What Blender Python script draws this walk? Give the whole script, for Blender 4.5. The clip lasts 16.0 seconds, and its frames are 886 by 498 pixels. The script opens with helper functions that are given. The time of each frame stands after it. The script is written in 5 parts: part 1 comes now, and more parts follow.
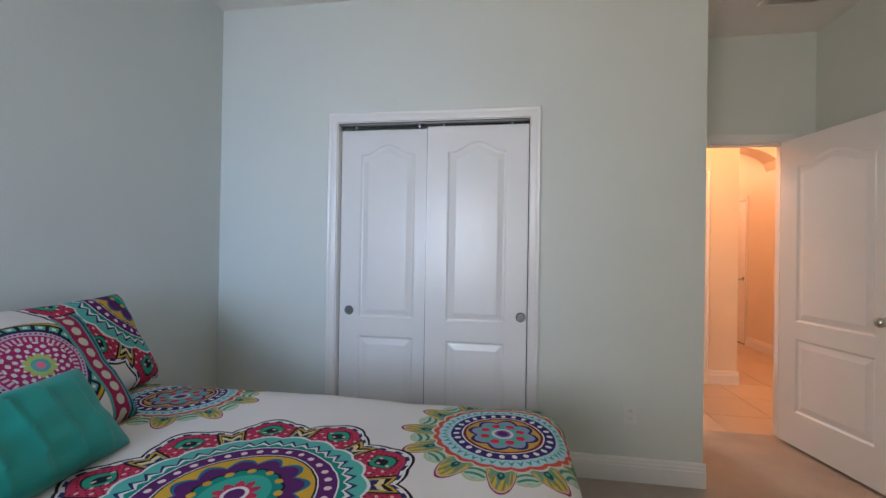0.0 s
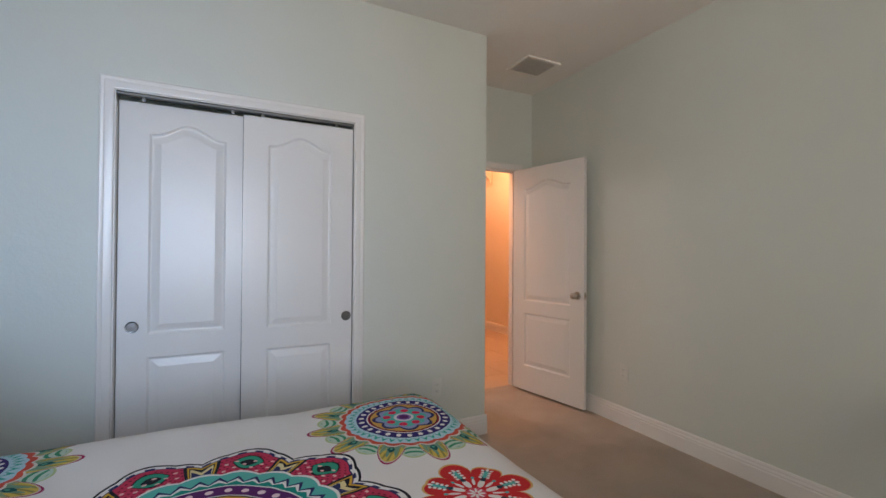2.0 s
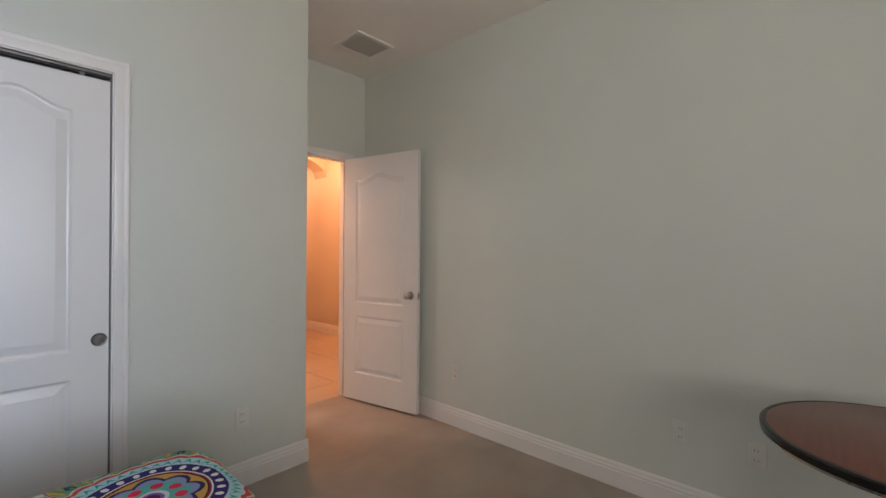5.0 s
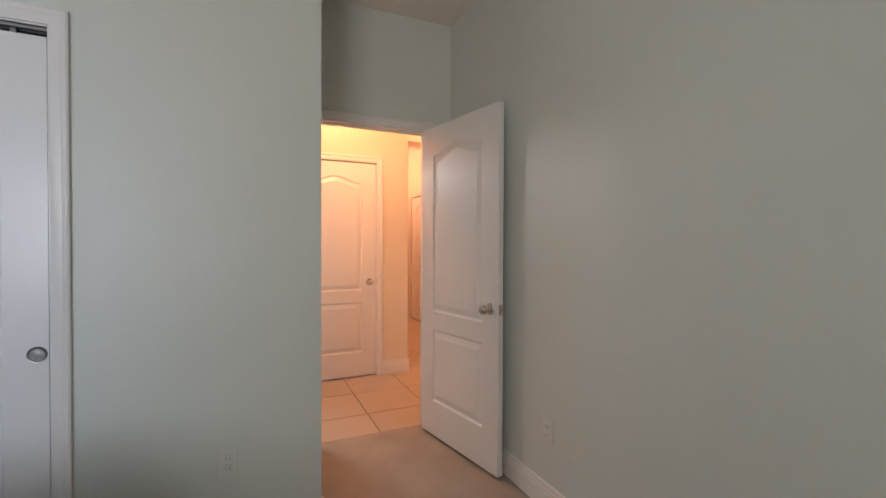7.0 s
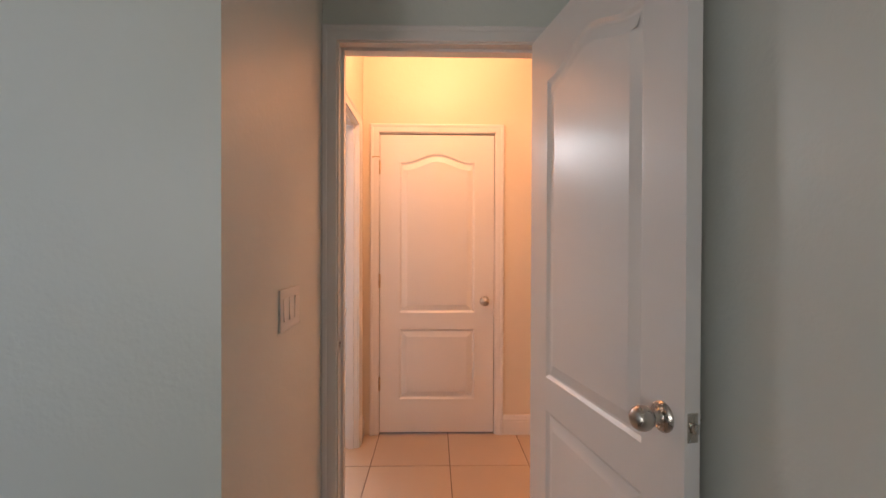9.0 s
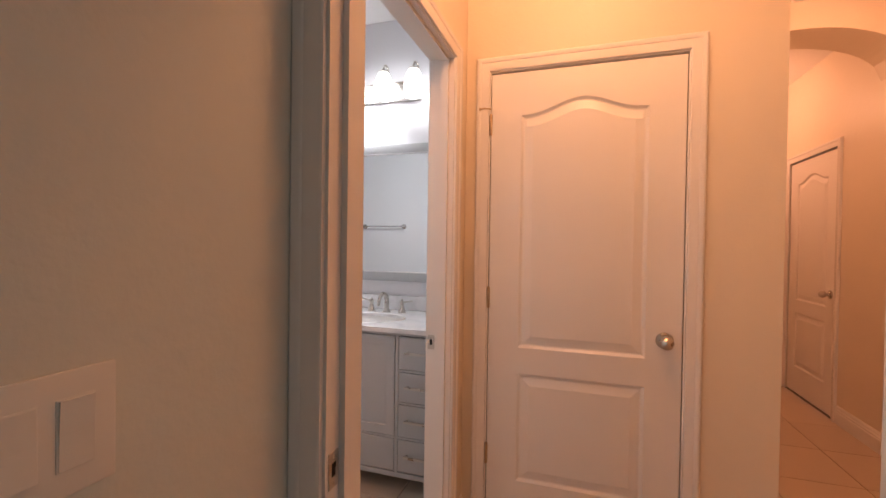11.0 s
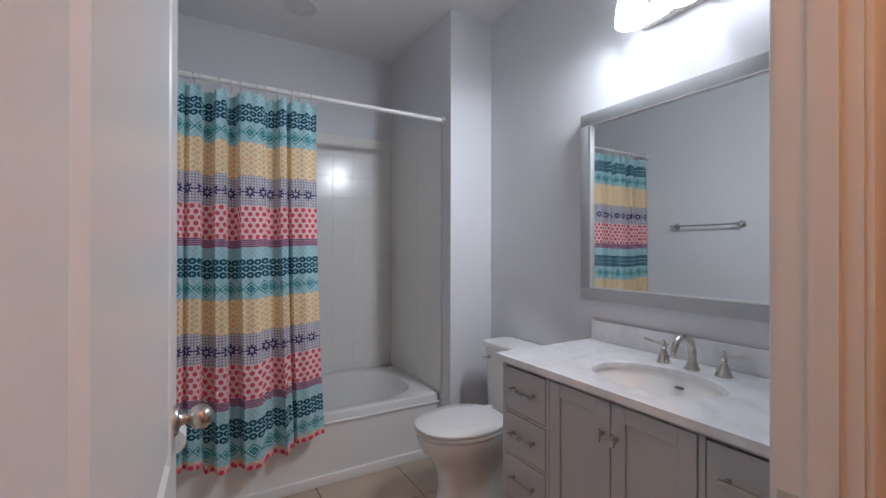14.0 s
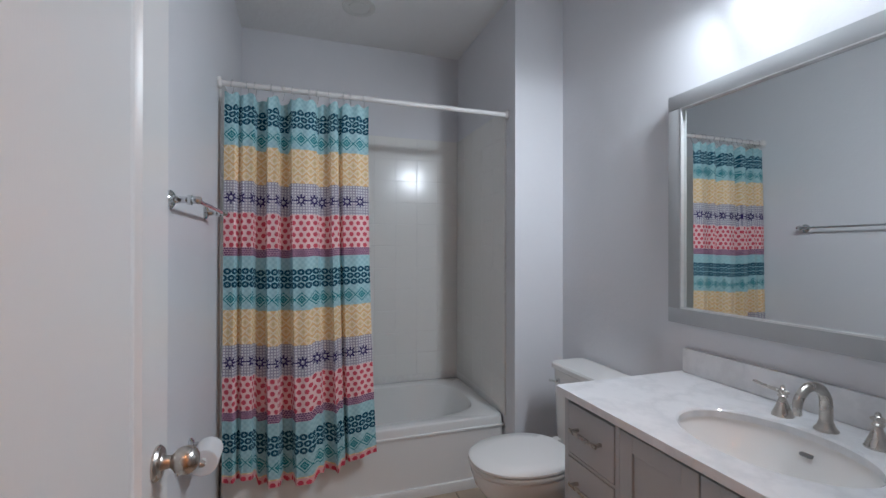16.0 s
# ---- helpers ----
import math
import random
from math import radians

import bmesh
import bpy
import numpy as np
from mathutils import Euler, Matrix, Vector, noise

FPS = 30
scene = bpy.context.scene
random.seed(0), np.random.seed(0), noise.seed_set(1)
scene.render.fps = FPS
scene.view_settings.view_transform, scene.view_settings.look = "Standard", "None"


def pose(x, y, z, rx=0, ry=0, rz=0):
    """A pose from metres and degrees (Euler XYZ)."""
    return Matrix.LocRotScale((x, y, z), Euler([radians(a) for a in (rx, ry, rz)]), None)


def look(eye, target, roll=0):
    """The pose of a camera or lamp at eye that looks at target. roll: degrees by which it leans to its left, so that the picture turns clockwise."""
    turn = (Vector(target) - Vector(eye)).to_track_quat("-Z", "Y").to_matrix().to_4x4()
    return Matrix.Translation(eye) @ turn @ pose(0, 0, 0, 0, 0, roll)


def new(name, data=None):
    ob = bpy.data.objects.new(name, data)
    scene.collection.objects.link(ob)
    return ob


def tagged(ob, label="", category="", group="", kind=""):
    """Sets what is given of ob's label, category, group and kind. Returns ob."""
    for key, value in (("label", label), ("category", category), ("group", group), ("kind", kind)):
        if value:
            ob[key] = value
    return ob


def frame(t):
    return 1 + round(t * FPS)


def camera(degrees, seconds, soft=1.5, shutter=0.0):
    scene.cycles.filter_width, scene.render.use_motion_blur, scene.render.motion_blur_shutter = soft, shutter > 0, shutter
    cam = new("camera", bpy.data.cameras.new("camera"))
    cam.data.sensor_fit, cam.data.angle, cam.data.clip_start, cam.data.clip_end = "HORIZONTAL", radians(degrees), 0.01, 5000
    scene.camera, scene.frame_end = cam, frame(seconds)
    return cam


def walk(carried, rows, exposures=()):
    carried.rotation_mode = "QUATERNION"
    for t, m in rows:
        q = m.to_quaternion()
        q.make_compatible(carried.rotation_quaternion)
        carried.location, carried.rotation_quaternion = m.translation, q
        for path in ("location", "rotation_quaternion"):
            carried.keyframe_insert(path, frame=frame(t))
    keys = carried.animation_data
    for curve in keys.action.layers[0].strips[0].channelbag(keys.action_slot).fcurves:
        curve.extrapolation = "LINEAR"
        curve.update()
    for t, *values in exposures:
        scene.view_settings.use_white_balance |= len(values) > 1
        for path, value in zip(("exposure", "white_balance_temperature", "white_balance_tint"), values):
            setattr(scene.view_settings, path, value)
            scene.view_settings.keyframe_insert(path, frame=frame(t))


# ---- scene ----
cam = camera(92.3, 16.0)
PATH = [
    (0, (0.524, 0.145, 1.259), (0.213, 2.121, 1.269), 0.9),
    (0.5, (0.393, 0.142, 1.267), (0.425, 2.142, 1.28), 0.8),
    (1, (0.244, 0.154, 1.258), (0.586, 2.125, 1.272), 0.6),
    (1.5, (0.106, 0.132, 1.255), (0.756, 2.024, 1.275), 0.4),
    (2, (-0.043, 0.107, 1.261), (0.856, 1.893, 1.28), 0.4),
    (2.5, (-0.176, 0.093, 1.278), (0.936, 1.755, 1.296), 0.3),
    (3, (-0.272, 0.148, 1.28), (1.016, 1.678, 1.293), 0.2),
    (3.5, (-0.288, 0.225, 1.276), (1.169, 1.595, 1.284), 0.3),
    (3.7, (-0.265, 0.257, 1.281), (1.26, 1.55, 1.289), 0.4),
    (6, (0.759, 0.389, 1.283), (2.035, 1.93, 1.263), 0.1),
    (6.5, (1.019, 0.507, 1.289), (2.078, 2.204, 1.257), -0.2),
    (7, (1.27, 0.691, 1.281), (2.106, 2.508, 1.254), 0.2),
    (7.5, (1.515, 0.929, 1.279), (2.146, 2.827, 1.254), -0.0),
    (8, (1.725, 1.198, 1.284), (2.143, 3.154, 1.257), 0.2),
    (8.5, (1.883, 1.495, 1.29), (2.115, 3.482, 1.267), 0.0),
    (9, (1.992, 1.802, 1.285), (2.033, 3.801, 1.27), 0.2),
    (9.2, (2.015, 1.916, 1.286), (1.99, 3.916, 1.268), 0.0),
    (11.5, (2.021, 3.067, 1.282), (1.209, 4.894, 1.253), 0.7),
    (12, (1.995, 3.306, 1.276), (0.984, 5.032, 1.25), 0.1),
    (12.5, (1.937, 3.461, 1.274), (0.727, 5.054, 1.255), 0.0),
    (13, (1.854, 3.574, 1.273), (0.441, 4.989, 1.26), 0.0),
    (13.5, (1.78, 3.641, 1.273), (0.191, 4.856, 1.262), -0.0),
    (14, (1.719, 3.717, 1.267), (-0.009, 4.723, 1.273), 0.1),
    (14.5, (1.669, 3.819, 1.266), (-0.164, 4.618, 1.291), -0.2),
    (15, (1.644, 3.931, 1.3), (-0.254, 4.562, 1.301), 0.1),
    (15.5, (1.61, 3.958, 1.312), (-0.302, 4.547, 1.313), 0.2),
    (16, (1.593, 3.943, 1.314), (-0.304, 4.577, 1.318), 0.1),
]
walk(cam, [(t, look(eye, target, roll)) for t, eye, target, roll in PATH],
     exposures=((0.0, 0.0, 6300, 10), (2.5, -0.04, 6480, 10), (6.0, 0.0, 6350, 10), (7.5, -0.15, 6250, 10), (9.2, -0.28, 6050, 10), (11.3, -0.76, 6300, 11), (12.5, -0.95, 6300, 11), (13.5, -1.14, 5900, 9), (14.5, -1.33, 5600, 5), (16.0, -1.31, 5600, 4)))

# ---- world, window light, lamps ----
world = bpy.data.worlds.new("world")
scene.world = world
world.use_nodes = True
sky = world.node_tree.nodes.new("ShaderNodeTexSky")
sky.sky_type, sky.sun_disc = "NISHITA", False
sky.sun_elevation, sky.sun_rotation = radians(35), radians(200)
world.node_tree.links.new(sky.outputs[0], world.node_tree.nodes["Background"].inputs[0])
world.node_tree.nodes["Background"].inputs[1].default_value = 0.1


def area_light(name, m, sx, sy, watts, colour):
    d = bpy.data.lights.new(name, "AREA")
    d.shape, d.size, d.size_y, d.energy, d.color = "RECTANGLE", sx, sy, watts, colour
    ob = new(name, d)
    ob.matrix_world = m
    return ob


def point_light(name, x, y, z, watts, colour, radius=0.05):
    d = bpy.data.lights.new(name, "POINT")
    d.energy, d.color, d.shadow_soft_size = watts, colour, radius
    ob = new(name, d)
    ob.location = (x, y, z)
    return ob


# daylight in the bedroom window's opening
sky_side = area_light("window_sky_light", look((-0.55, -1.56, 1.50), (-0.98, 1.0, 1.22)), 1.2, 1.2, 11, (0.25, 0.54, 1.0))
sky_side.data.spread = radians(74)
ground_side = area_light("window_ground_light", look((-0.35, -1.55, 1.45), (0.6, 1.0, 2.55)), 1.4, 1.25, 28, (1.0, 0.89, 0.77))
ground_side.data.spread = radians(135)
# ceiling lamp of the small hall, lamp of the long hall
point_light("hall_light", 2.05, 3.88, 2.60, 41, (1.0, 0.43, 0.19), 0.10)
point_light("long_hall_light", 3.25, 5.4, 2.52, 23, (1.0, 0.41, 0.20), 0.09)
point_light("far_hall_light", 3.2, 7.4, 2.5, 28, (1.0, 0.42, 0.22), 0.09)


# ---- node arithmetic ----
class Ex:
    """A number in a node tree, with plain arithmetic."""

    def __init__(self, tree, s):
        self.tree, self.s = tree, s

    def op(self, kind, *others):
        n = self.tree.nodes.new("ShaderNodeMath")
        n.operation = kind
        for i, v in enumerate((self, *others)):
            if isinstance(v, Ex):
                self.tree.links.new(v.s, n.inputs[i])
            else:
                n.inputs[i].default_value = v
        return Ex(self.tree, n.outputs[0])

    def __add__(self, o): return self.op("ADD", o)
    def __sub__(self, o): return self.op("SUBTRACT", o)
    def __mul__(self, o): return self.op("MULTIPLY", o)
    def __truediv__(self, o): return self.op("DIVIDE", o)
    def __lt__(self, o): return self.op("LESS_THAN", o)
    def __gt__(self, o): return self.op("GREATER_THAN", o)
    def __radd__(self, o): return self.op("ADD", o)
    def __rmul__(self, o): return self.op("MULTIPLY", o)
    def __rsub__(self, o): return (self * -1.0) + o
    def fract(self): return self.op("FRACT")
    def floor(self): return self.op("FLOOR")
    def mag(self): return self.op("ABSOLUTE")
    def sin(self): return self.op("SINE")
    def cos(self): return self.op("COSINE")
    def sqrt(self): return self.op("SQRT")
    def least(self, o): return self.op("MINIMUM", o)
    def most(self, o): return self.op("MAXIMUM", o)
    def modulo(self, o): return self.op("FLOORED_MODULO", o)
    def between(self, a, b): return (self > a) * (self < b)


def dist(a, b):
    return (a * a + b * b).sqrt()


class Mat:
    """A principled material under construction."""

    def __init__(self, name, colour, rough=0.5, metal=0.0, spec=0.5):
        self.m = bpy.data.materials.new(name)
        self.m.use_nodes = True
        self.t = self.m.node_tree
        self.b = self.t.nodes["Principled BSDF"]
        self.b.inputs["Base Color"].default_value = (*colour, 1)
        self.b.inputs["Roughness"].default_value = rough
        self.b.inputs["Metallic"].default_value = metal
        self.b.inputs["Specular IOR Level"].default_value = spec
        self.colour = tuple(colour)

    def coords(self, kind="Object"):
        n = self.t.nodes.new("ShaderNodeTexCoord")
        return n.outputs[kind]

    def xyz(self, kind="Object"):
        n = self.t.nodes.new("ShaderNodeSeparateXYZ")
        self.t.links.new(self.coords(kind), n.inputs[0])
        return [Ex(self.t, o) for o in n.outputs]

    def noise(self, scale, detail=3, rough=0.5, kind="Object", stretch=None):
        n = self.t.nodes.new("ShaderNodeTexNoise")
        n.inputs["Scale"].default_value, n.inputs["Detail"].default_value, n.inputs["Roughness"].default_value = scale, detail, rough
        v = self.coords(kind)
        if stretch:
            mp = self.t.nodes.new("ShaderNodeMapping")
            mp.inputs["Scale"].default_value = stretch
            self.t.links.new(v, mp.inputs[0])
            v = mp.outputs[0]
        self.t.links.new(v, n.inputs["Vector"])
        return Ex(self.t, n.outputs["Fac"])

    def mix(self, fac, a, b):
        n = self.t.nodes.new("ShaderNodeMix")
        n.data_type = "RGBA"
        if isinstance(fac, Ex):
            self.t.links.new(fac.s, n.inputs["Factor"])
        else:
            n.inputs["Factor"].default_value = fac
        for key, v in (("A", a), ("B", b)):
            sock = [i for i in n.inputs if i.name == key and i.type == "RGBA"][0]
            if isinstance(v, tuple):
                sock.default_value = (*v, 1)
            else:
                self.t.links.new(v, sock)
        return [o for o in n.outputs if o.type == "RGBA"][0]

    def paint(self, sock):
        self.t.links.new(sock, self.b.inputs["Base Color"])
        return self

    def vary(self, scale, amount, detail=4, stretch=None, low=None):
        """Two tones of the base colour, by noise."""
        base = self.colour
        dark = low or tuple(c * (1 - amount) for c in base)
        light = tuple(min(1, c * (1 + amount * 0.5)) for c in base)
        f = self.noise(scale, detail, stretch=stretch)
        f = ((f - 0.5) * 1.8 + 0.5).most(0.0).least(1.0)
        return self.paint(self.mix(f, dark, light))

    def bump(self, height, strength, distance):
        n = self.t.nodes.new("ShaderNodeBump")
        n.inputs["Strength"].default_value, n.inputs["Distance"].default_value = strength, distance
        self.t.links.new(height.s, n.inputs["Height"])
        self.t.links.new(n.outputs[0], self.b.inputs["Normal"])
        return self

    def rough_by(self, f, a, b):
        v = f * (b - a) + a
        self.t.links.new(v.s, self.b.inputs["Roughness"])
        return self


def wall_paint(name, colour, rough=0.42, stucco=0.35):
    m = Mat(name, colour, rough)
    m.vary(1.3, 0.045)
    a, b = m.noise(85, 3), m.noise(22, 2)
    m.bump(a * 0.7 + b, stucco, 0.0025)
    m.rough_by(m.noise(5, 3), rough - 0.05, rough + 0.08)
    return m.m


M_BEDWALL = wall_paint("bedroom_wall_paint", (0.660, 0.690, 0.646), 0.42)
M_BATHWALL = wall_paint("bath_wall_paint", (0.745, 0.745, 0.77), 0.45)
M_HALLWALL = wall_paint("hall_wall_paint", (0.74, 0.66, 0.54), 0.45)
M_CEIL = wall_paint("ceiling_texture_paint", (0.86, 0.83, 0.79), 0.85, 0.9)
M_BATHCEIL = wall_paint("bath_ceiling_paint", (0.86, 0.85, 0.84), 0.8, 0.9)


def white_paint(name, colour=(0.80, 0.785, 0.77), rough=0.30, grain=True):
    m = Mat(name, colour, rough)
    m.vary(1.1, 0.02, 2)
    if grain:
        m.bump(m.noise(60, 3, stretch=(6, 6, 0.35)), 0.12, 0.0015)
    return m.m


M_DOOR = white_paint("white_door_paint", (0.80, 0.79, 0.78), 0.30)
M_TRIM = white_paint("white_trim_paint", (0.80, 0.78, 0.76), 0.26, False)
M_PLASTIC = Mat("white_plastic", (0.72, 0.72, 0.69), 0.35).vary(8, 0.04).m

_c = Mat("beige_carpet", (0.50, 0.43, 0.36), 0.95, spec=0.1)
_n1, _n2, _n3 = _c.noise(420, 2), _c.noise(3.5, 4), _c.noise(60, 3)
_c.paint(_c.mix(((_n2 * 0.6 + _n1 * 0.4 - 0.5) * 2.2 + 0.5).most(0.0).least(1.0), (0.39, 0.335, 0.285), (0.56, 0.49, 0.42)))
_c.bump(_n1 + _n3 * 0.8, 0.9, 0.006)
M_CARPET = _c.m

_c = Mat("cream_floor_tile", (0.66, 0.58, 0.49), 0.28)
_info = _c.t.nodes.new("ShaderNodeObjectInfo")
_rnd = Ex(_c.t, _info.outputs["Random"])
_f = ((_c.noise(1.5, 4, 0.5) - 0.5) * 0.7 + _rnd * 0.6 + 0.2).most(0.0).least(1.0)
_c.paint(_c.mix(_f, (0.46, 0.365, 0.275), (0.54, 0.435, 0.335)))
_c.b.inputs["Roughness"].default_value = 0.36
M_FTILE = _c.m
M_GROUT = Mat("brown_grout", (0.17, 0.13, 0.10), 0.9).vary(40, 0.3).m
M_WGROUT = Mat("white_grout", (0.80, 0.79, 0.77), 0.8).vary(40, 0.08).m
_c = Mat("white_wall_tile", (0.85, 0.84, 0.81), 0.20)
_c.vary(3.0, 0.03)
_c.bump(_c.noise(14, 2), 0.05, 0.002)
M_WTILE = _c.m
M_PORCELAIN = Mat("white_porcelain", (0.84, 0.83, 0.81), 0.08).vary(2, 0.02).m
M_TUB = Mat("white_enamel", (0.82, 0.815, 0.80), 0.12).vary(2, 0.03).m
_c = Mat("brushed_nickel", (0.56, 0.53, 0.49), 0.28, 1.0)
_c.bump(_c.noise(160, 2, stretch=(1, 1, 12)), 0.05, 0.001)
_c.rough_by(_c.noise(20, 3), 0.2, 0.36)
M_NICKEL = _c.m
M_CHROME = Mat("chrome", (0.72, 0.73, 0.74), 0.08, 1.0).vary(20, 0.05).m
M_BRASS = Mat("aged_brass", (0.55, 0.42, 0.28), 0.4, 1.0).vary(30, 0.3).m
# near-black that stands for the shade inside gaps, slots and holes
M_DARK = Mat("gap_shade_dark", (0.02, 0.018, 0.016), 0.8).m
_c = Mat("grey_cabinet_paint", (0.47, 0.475, 0.485), 0.36)
_c.vary(3, 0.05)
_c.bump(_c.noise(70, 3, stretch=(1, 1, 0.2)), 0.07, 0.001)
M_CAB = _c.m
_c = Mat("grey_mirror_frame_paint", (0.45, 0.46, 0.47), 0.34)
_c.vary(4, 0.06)
M_FRAME = _c.m
M_BEAD = Mat("silver_bead", (0.80, 0.80, 0.80), 0.35, 0.6).vary(30, 0.1).m
M_MIRROR = Mat("mirror_silver", (0.80, 0.83, 0.83), 0.01, 1.0).m
_c = Mat("white_marble", (0.80, 0.80, 0.81), 0.10)
_v = _c.noise(2.4, 8, 0.62)
_v2 = (1.0 - ((_c.noise(3.6, 7, 0.6) - 0.5).mag() * 14.0)).most(0.0)
_c.paint(_c.mix((_v2 * 0.35 + (_v - 0.45).most(0.0) * 0.9).least(1.0), (0.83, 0.83, 0.84), (0.56, 0.57, 0.59)))
M_MARBLE = _c.m
_c = Mat("shade_glass_lit", (0.9, 0.9, 0.9), 0.3)
_c.b.inputs["Emission Color"].default_value = (1.0, 0.97, 0.96, 1)
_c.b.inputs["Emission Strength"].default_value = 8.0
M_SHADE = _c.m
_c = Mat("cherry_wood", (0.17, 0.055, 0.032), 0.28)
_g = _c.noise(5, 6, 0.6, stretch=(1, 14, 1))
_c.paint(_c.mix(_g, (0.11, 0.034, 0.022), (0.25, 0.085, 0.05)))
_c.bump(_g, 0.06, 0.001)
M_WOOD = _c.m
M_BLACK = Mat("black_edge", (0.012, 0.011, 0.011), 0.25).vary(20, 0.3).m
M_STEEL = Mat("grey_steel", (0.24, 0.24, 0.24), 0.42, 1.0).vary(12, 0.15).m
M_PULL = Mat("worn_pull_steel", (0.24, 0.235, 0.23), 0.34, 1.0).vary(40, 0.35).m
_c = Mat("paper_roll", (0.82, 0.82, 0.83), 0.95)
_c.bump(_c.noise(90, 3), 0.3, 0.002)
M_PAPER = _c.m
_c = Mat("teal_satin", (0.0, 0.31, 0.27), 0.5)
_c.vary(3, 0.05)
_c.bump(_c.noise(300, 2), 0.12, 0.001)
_c.b.inputs["Sheen Weight"].default_value = 0.1
M_TEAL = _c.m
_c = Mat("white_linen", (0.74, 0.72, 0.72), 0.9)
_c.bump(_c.noise(500, 2), 0.2, 0.001)
M_LINEN = _c.m

WHITE, NAVY, PURPLE = (0.76, 0.74, 0.74), (0.025, 0.03, 0.11), (0.10, 0.018, 0.13)
RED, TEALC, AQUA = (0.50, 0.035, 0.09), (0.01, 0.24, 0.20), (0.10, 0.44, 0.40)
GOLD, BLACKC, GREEN, MAGENTA = (0.62, 0.37, 0.04), (0.012, 0.012, 0.02), (0.16, 0.36, 0.18), (0.32, 0.02, 0.10)
PALEBLUE, PINK = (0.42, 0.62, 0.72), (0.75, 0.16, 0.28)


def petal(th, n, turn=0.0):
    """0 between petals, 1 at their tips."""
    return (th * (n / 2.0) + turn).cos().mag()


def big_mandala(m, col, u, v, size):
    r, th = dist(u, v) / size, v.op("ARCTAN2", u)
    p = petal(th, 20)
    p8 = petal(th, 10)
    edge = 0.865 + p * 0.03 + p8 * 0.165
    col = m.mix(r < edge, col, BLACKC)
    col = m.mix(r < (edge - 0.02), col, WHITE)
    beads = ((th * 60.0).sin() > 0.0)
    col = m.mix((r < (edge - 0.035)), col, NAVY)
    col = m.mix((r < (edge - 0.035)) * (r > (edge - 0.055)) * beads, col, WHITE)
    inner = edge - 0.065
    col = m.mix((r < inner) * (p8 > 0.55), col, RED)
    col = m.mix((r < inner) * (p8 < 0.45), col, GOLD)
    col = m.mix((r < (inner - 0.02)) * (p8 < 0.40), col, BLACKC)
    fan = ((th * (48.0 / 6.2832)).fract() - 0.5).mag()
    col = m.mix((r < (inner - 0.035 - fan * 0.05)) * (p8 < 0.37), col, (0.70, 0.60, 0.32))
    col = m.mix((r < (inner - 0.075 - fan * 0.04)) * (p8 < 0.34), col, NAVY)
    col = m.mix((r < inner) * (r > 0.70) * ((p8 - 0.50).mag() < 0.045), col, BLACKC)
    vein = (th * 112.0).sin() * (r * 130.0).sin()
    col = m.mix((r < (inner - 0.02)) * (p8 > 0.55) * (vein > 0.55), col, (0.16, 0.01, 0.03))
    col = m.mix((r - 0.85).mag() + (1.0 - p8) * 0.6 < 0.10, col, BLACKC)
    col = m.mix((r - 0.85).mag() + (1.0 - p8) * 0.6 < 0.085, col, (0.03, 0.30, 0.20))
    col = m.mix((r - 0.84).mag() + (1.0 - p8) * 0.9 < 0.045, col, BLACKC)
    spots = (th * 48.0).sin() * (r * 75.0).sin()
    col = m.mix(r.between(0.72, 0.88) * (spots > 0.72) * (p8 > 0.55), col, (0.75, 0.45, 0.45))
    col = m.mix(r < (0.70 + p * 0.035), col, WHITE)
    col = m.mix(r < (0.685 + p * 0.03), col, AQUA)
    zz = ((th * (40.0 / 6.2832)).fract() - 0.5).mag()
    col = m.mix(r < (0.60 + zz * 0.13), col, NAVY)
    col = m.mix(r < (0.585 + zz * 0.10), col, WHITE)
    col = m.mix(r < (0.575 + zz * 0.06), col, TEALC)
    col = m.mix(r < 0.555, col, WHITE)
    col = m.mix(r < 0.545, col, PURPLE)
    a = ((th * (32.0 / 6.2832)).fract() - 0.5) * (6.2832 / 32.0) * 0.49
    col = m.mix(dist(a, r - 0.495) < 0.021, col, (0.80, 0.62, 0.66))
    col = m.mix(r < 0.445, col, WHITE)
    col = m.mix(r < 0.437, col, BLACKC)
    col = m.mix(r < 0.425, col, GOLD)
    p12 = petal(th, 12, 0.4)
    col = m.mix(r < (0.325 + p12 * 0.075), col, (0.02, 0.14, 0.26))
    col = m.mix(r < (0.31 + p12 * 0.06), col, PURPLE)
    col = m.mix(r < (0.235 + p12 * 0.03), col, BLACKC)
    col = m.mix(r < (0.22 + p12 * 0.03), col, TEALC)
    a = ((th * (12.0 / 6.2832) + 0.13).fract() - 0.5) * (6.2832 / 12.0) * 0.22
    col = m.mix(dist(a, r - 0.235) < 0.024, col, GOLD)
    col = m.mix(r < 0.19, col, (0.04, 0.38, 0.30))
    col = m.mix(r < (0.085 + petal(th, 10) * 0.05), col, RED)
    col = m.mix(r < 0.075, col, WHITE)
    col = m.mix(r < 0.055, col, PURPLE)
    return col


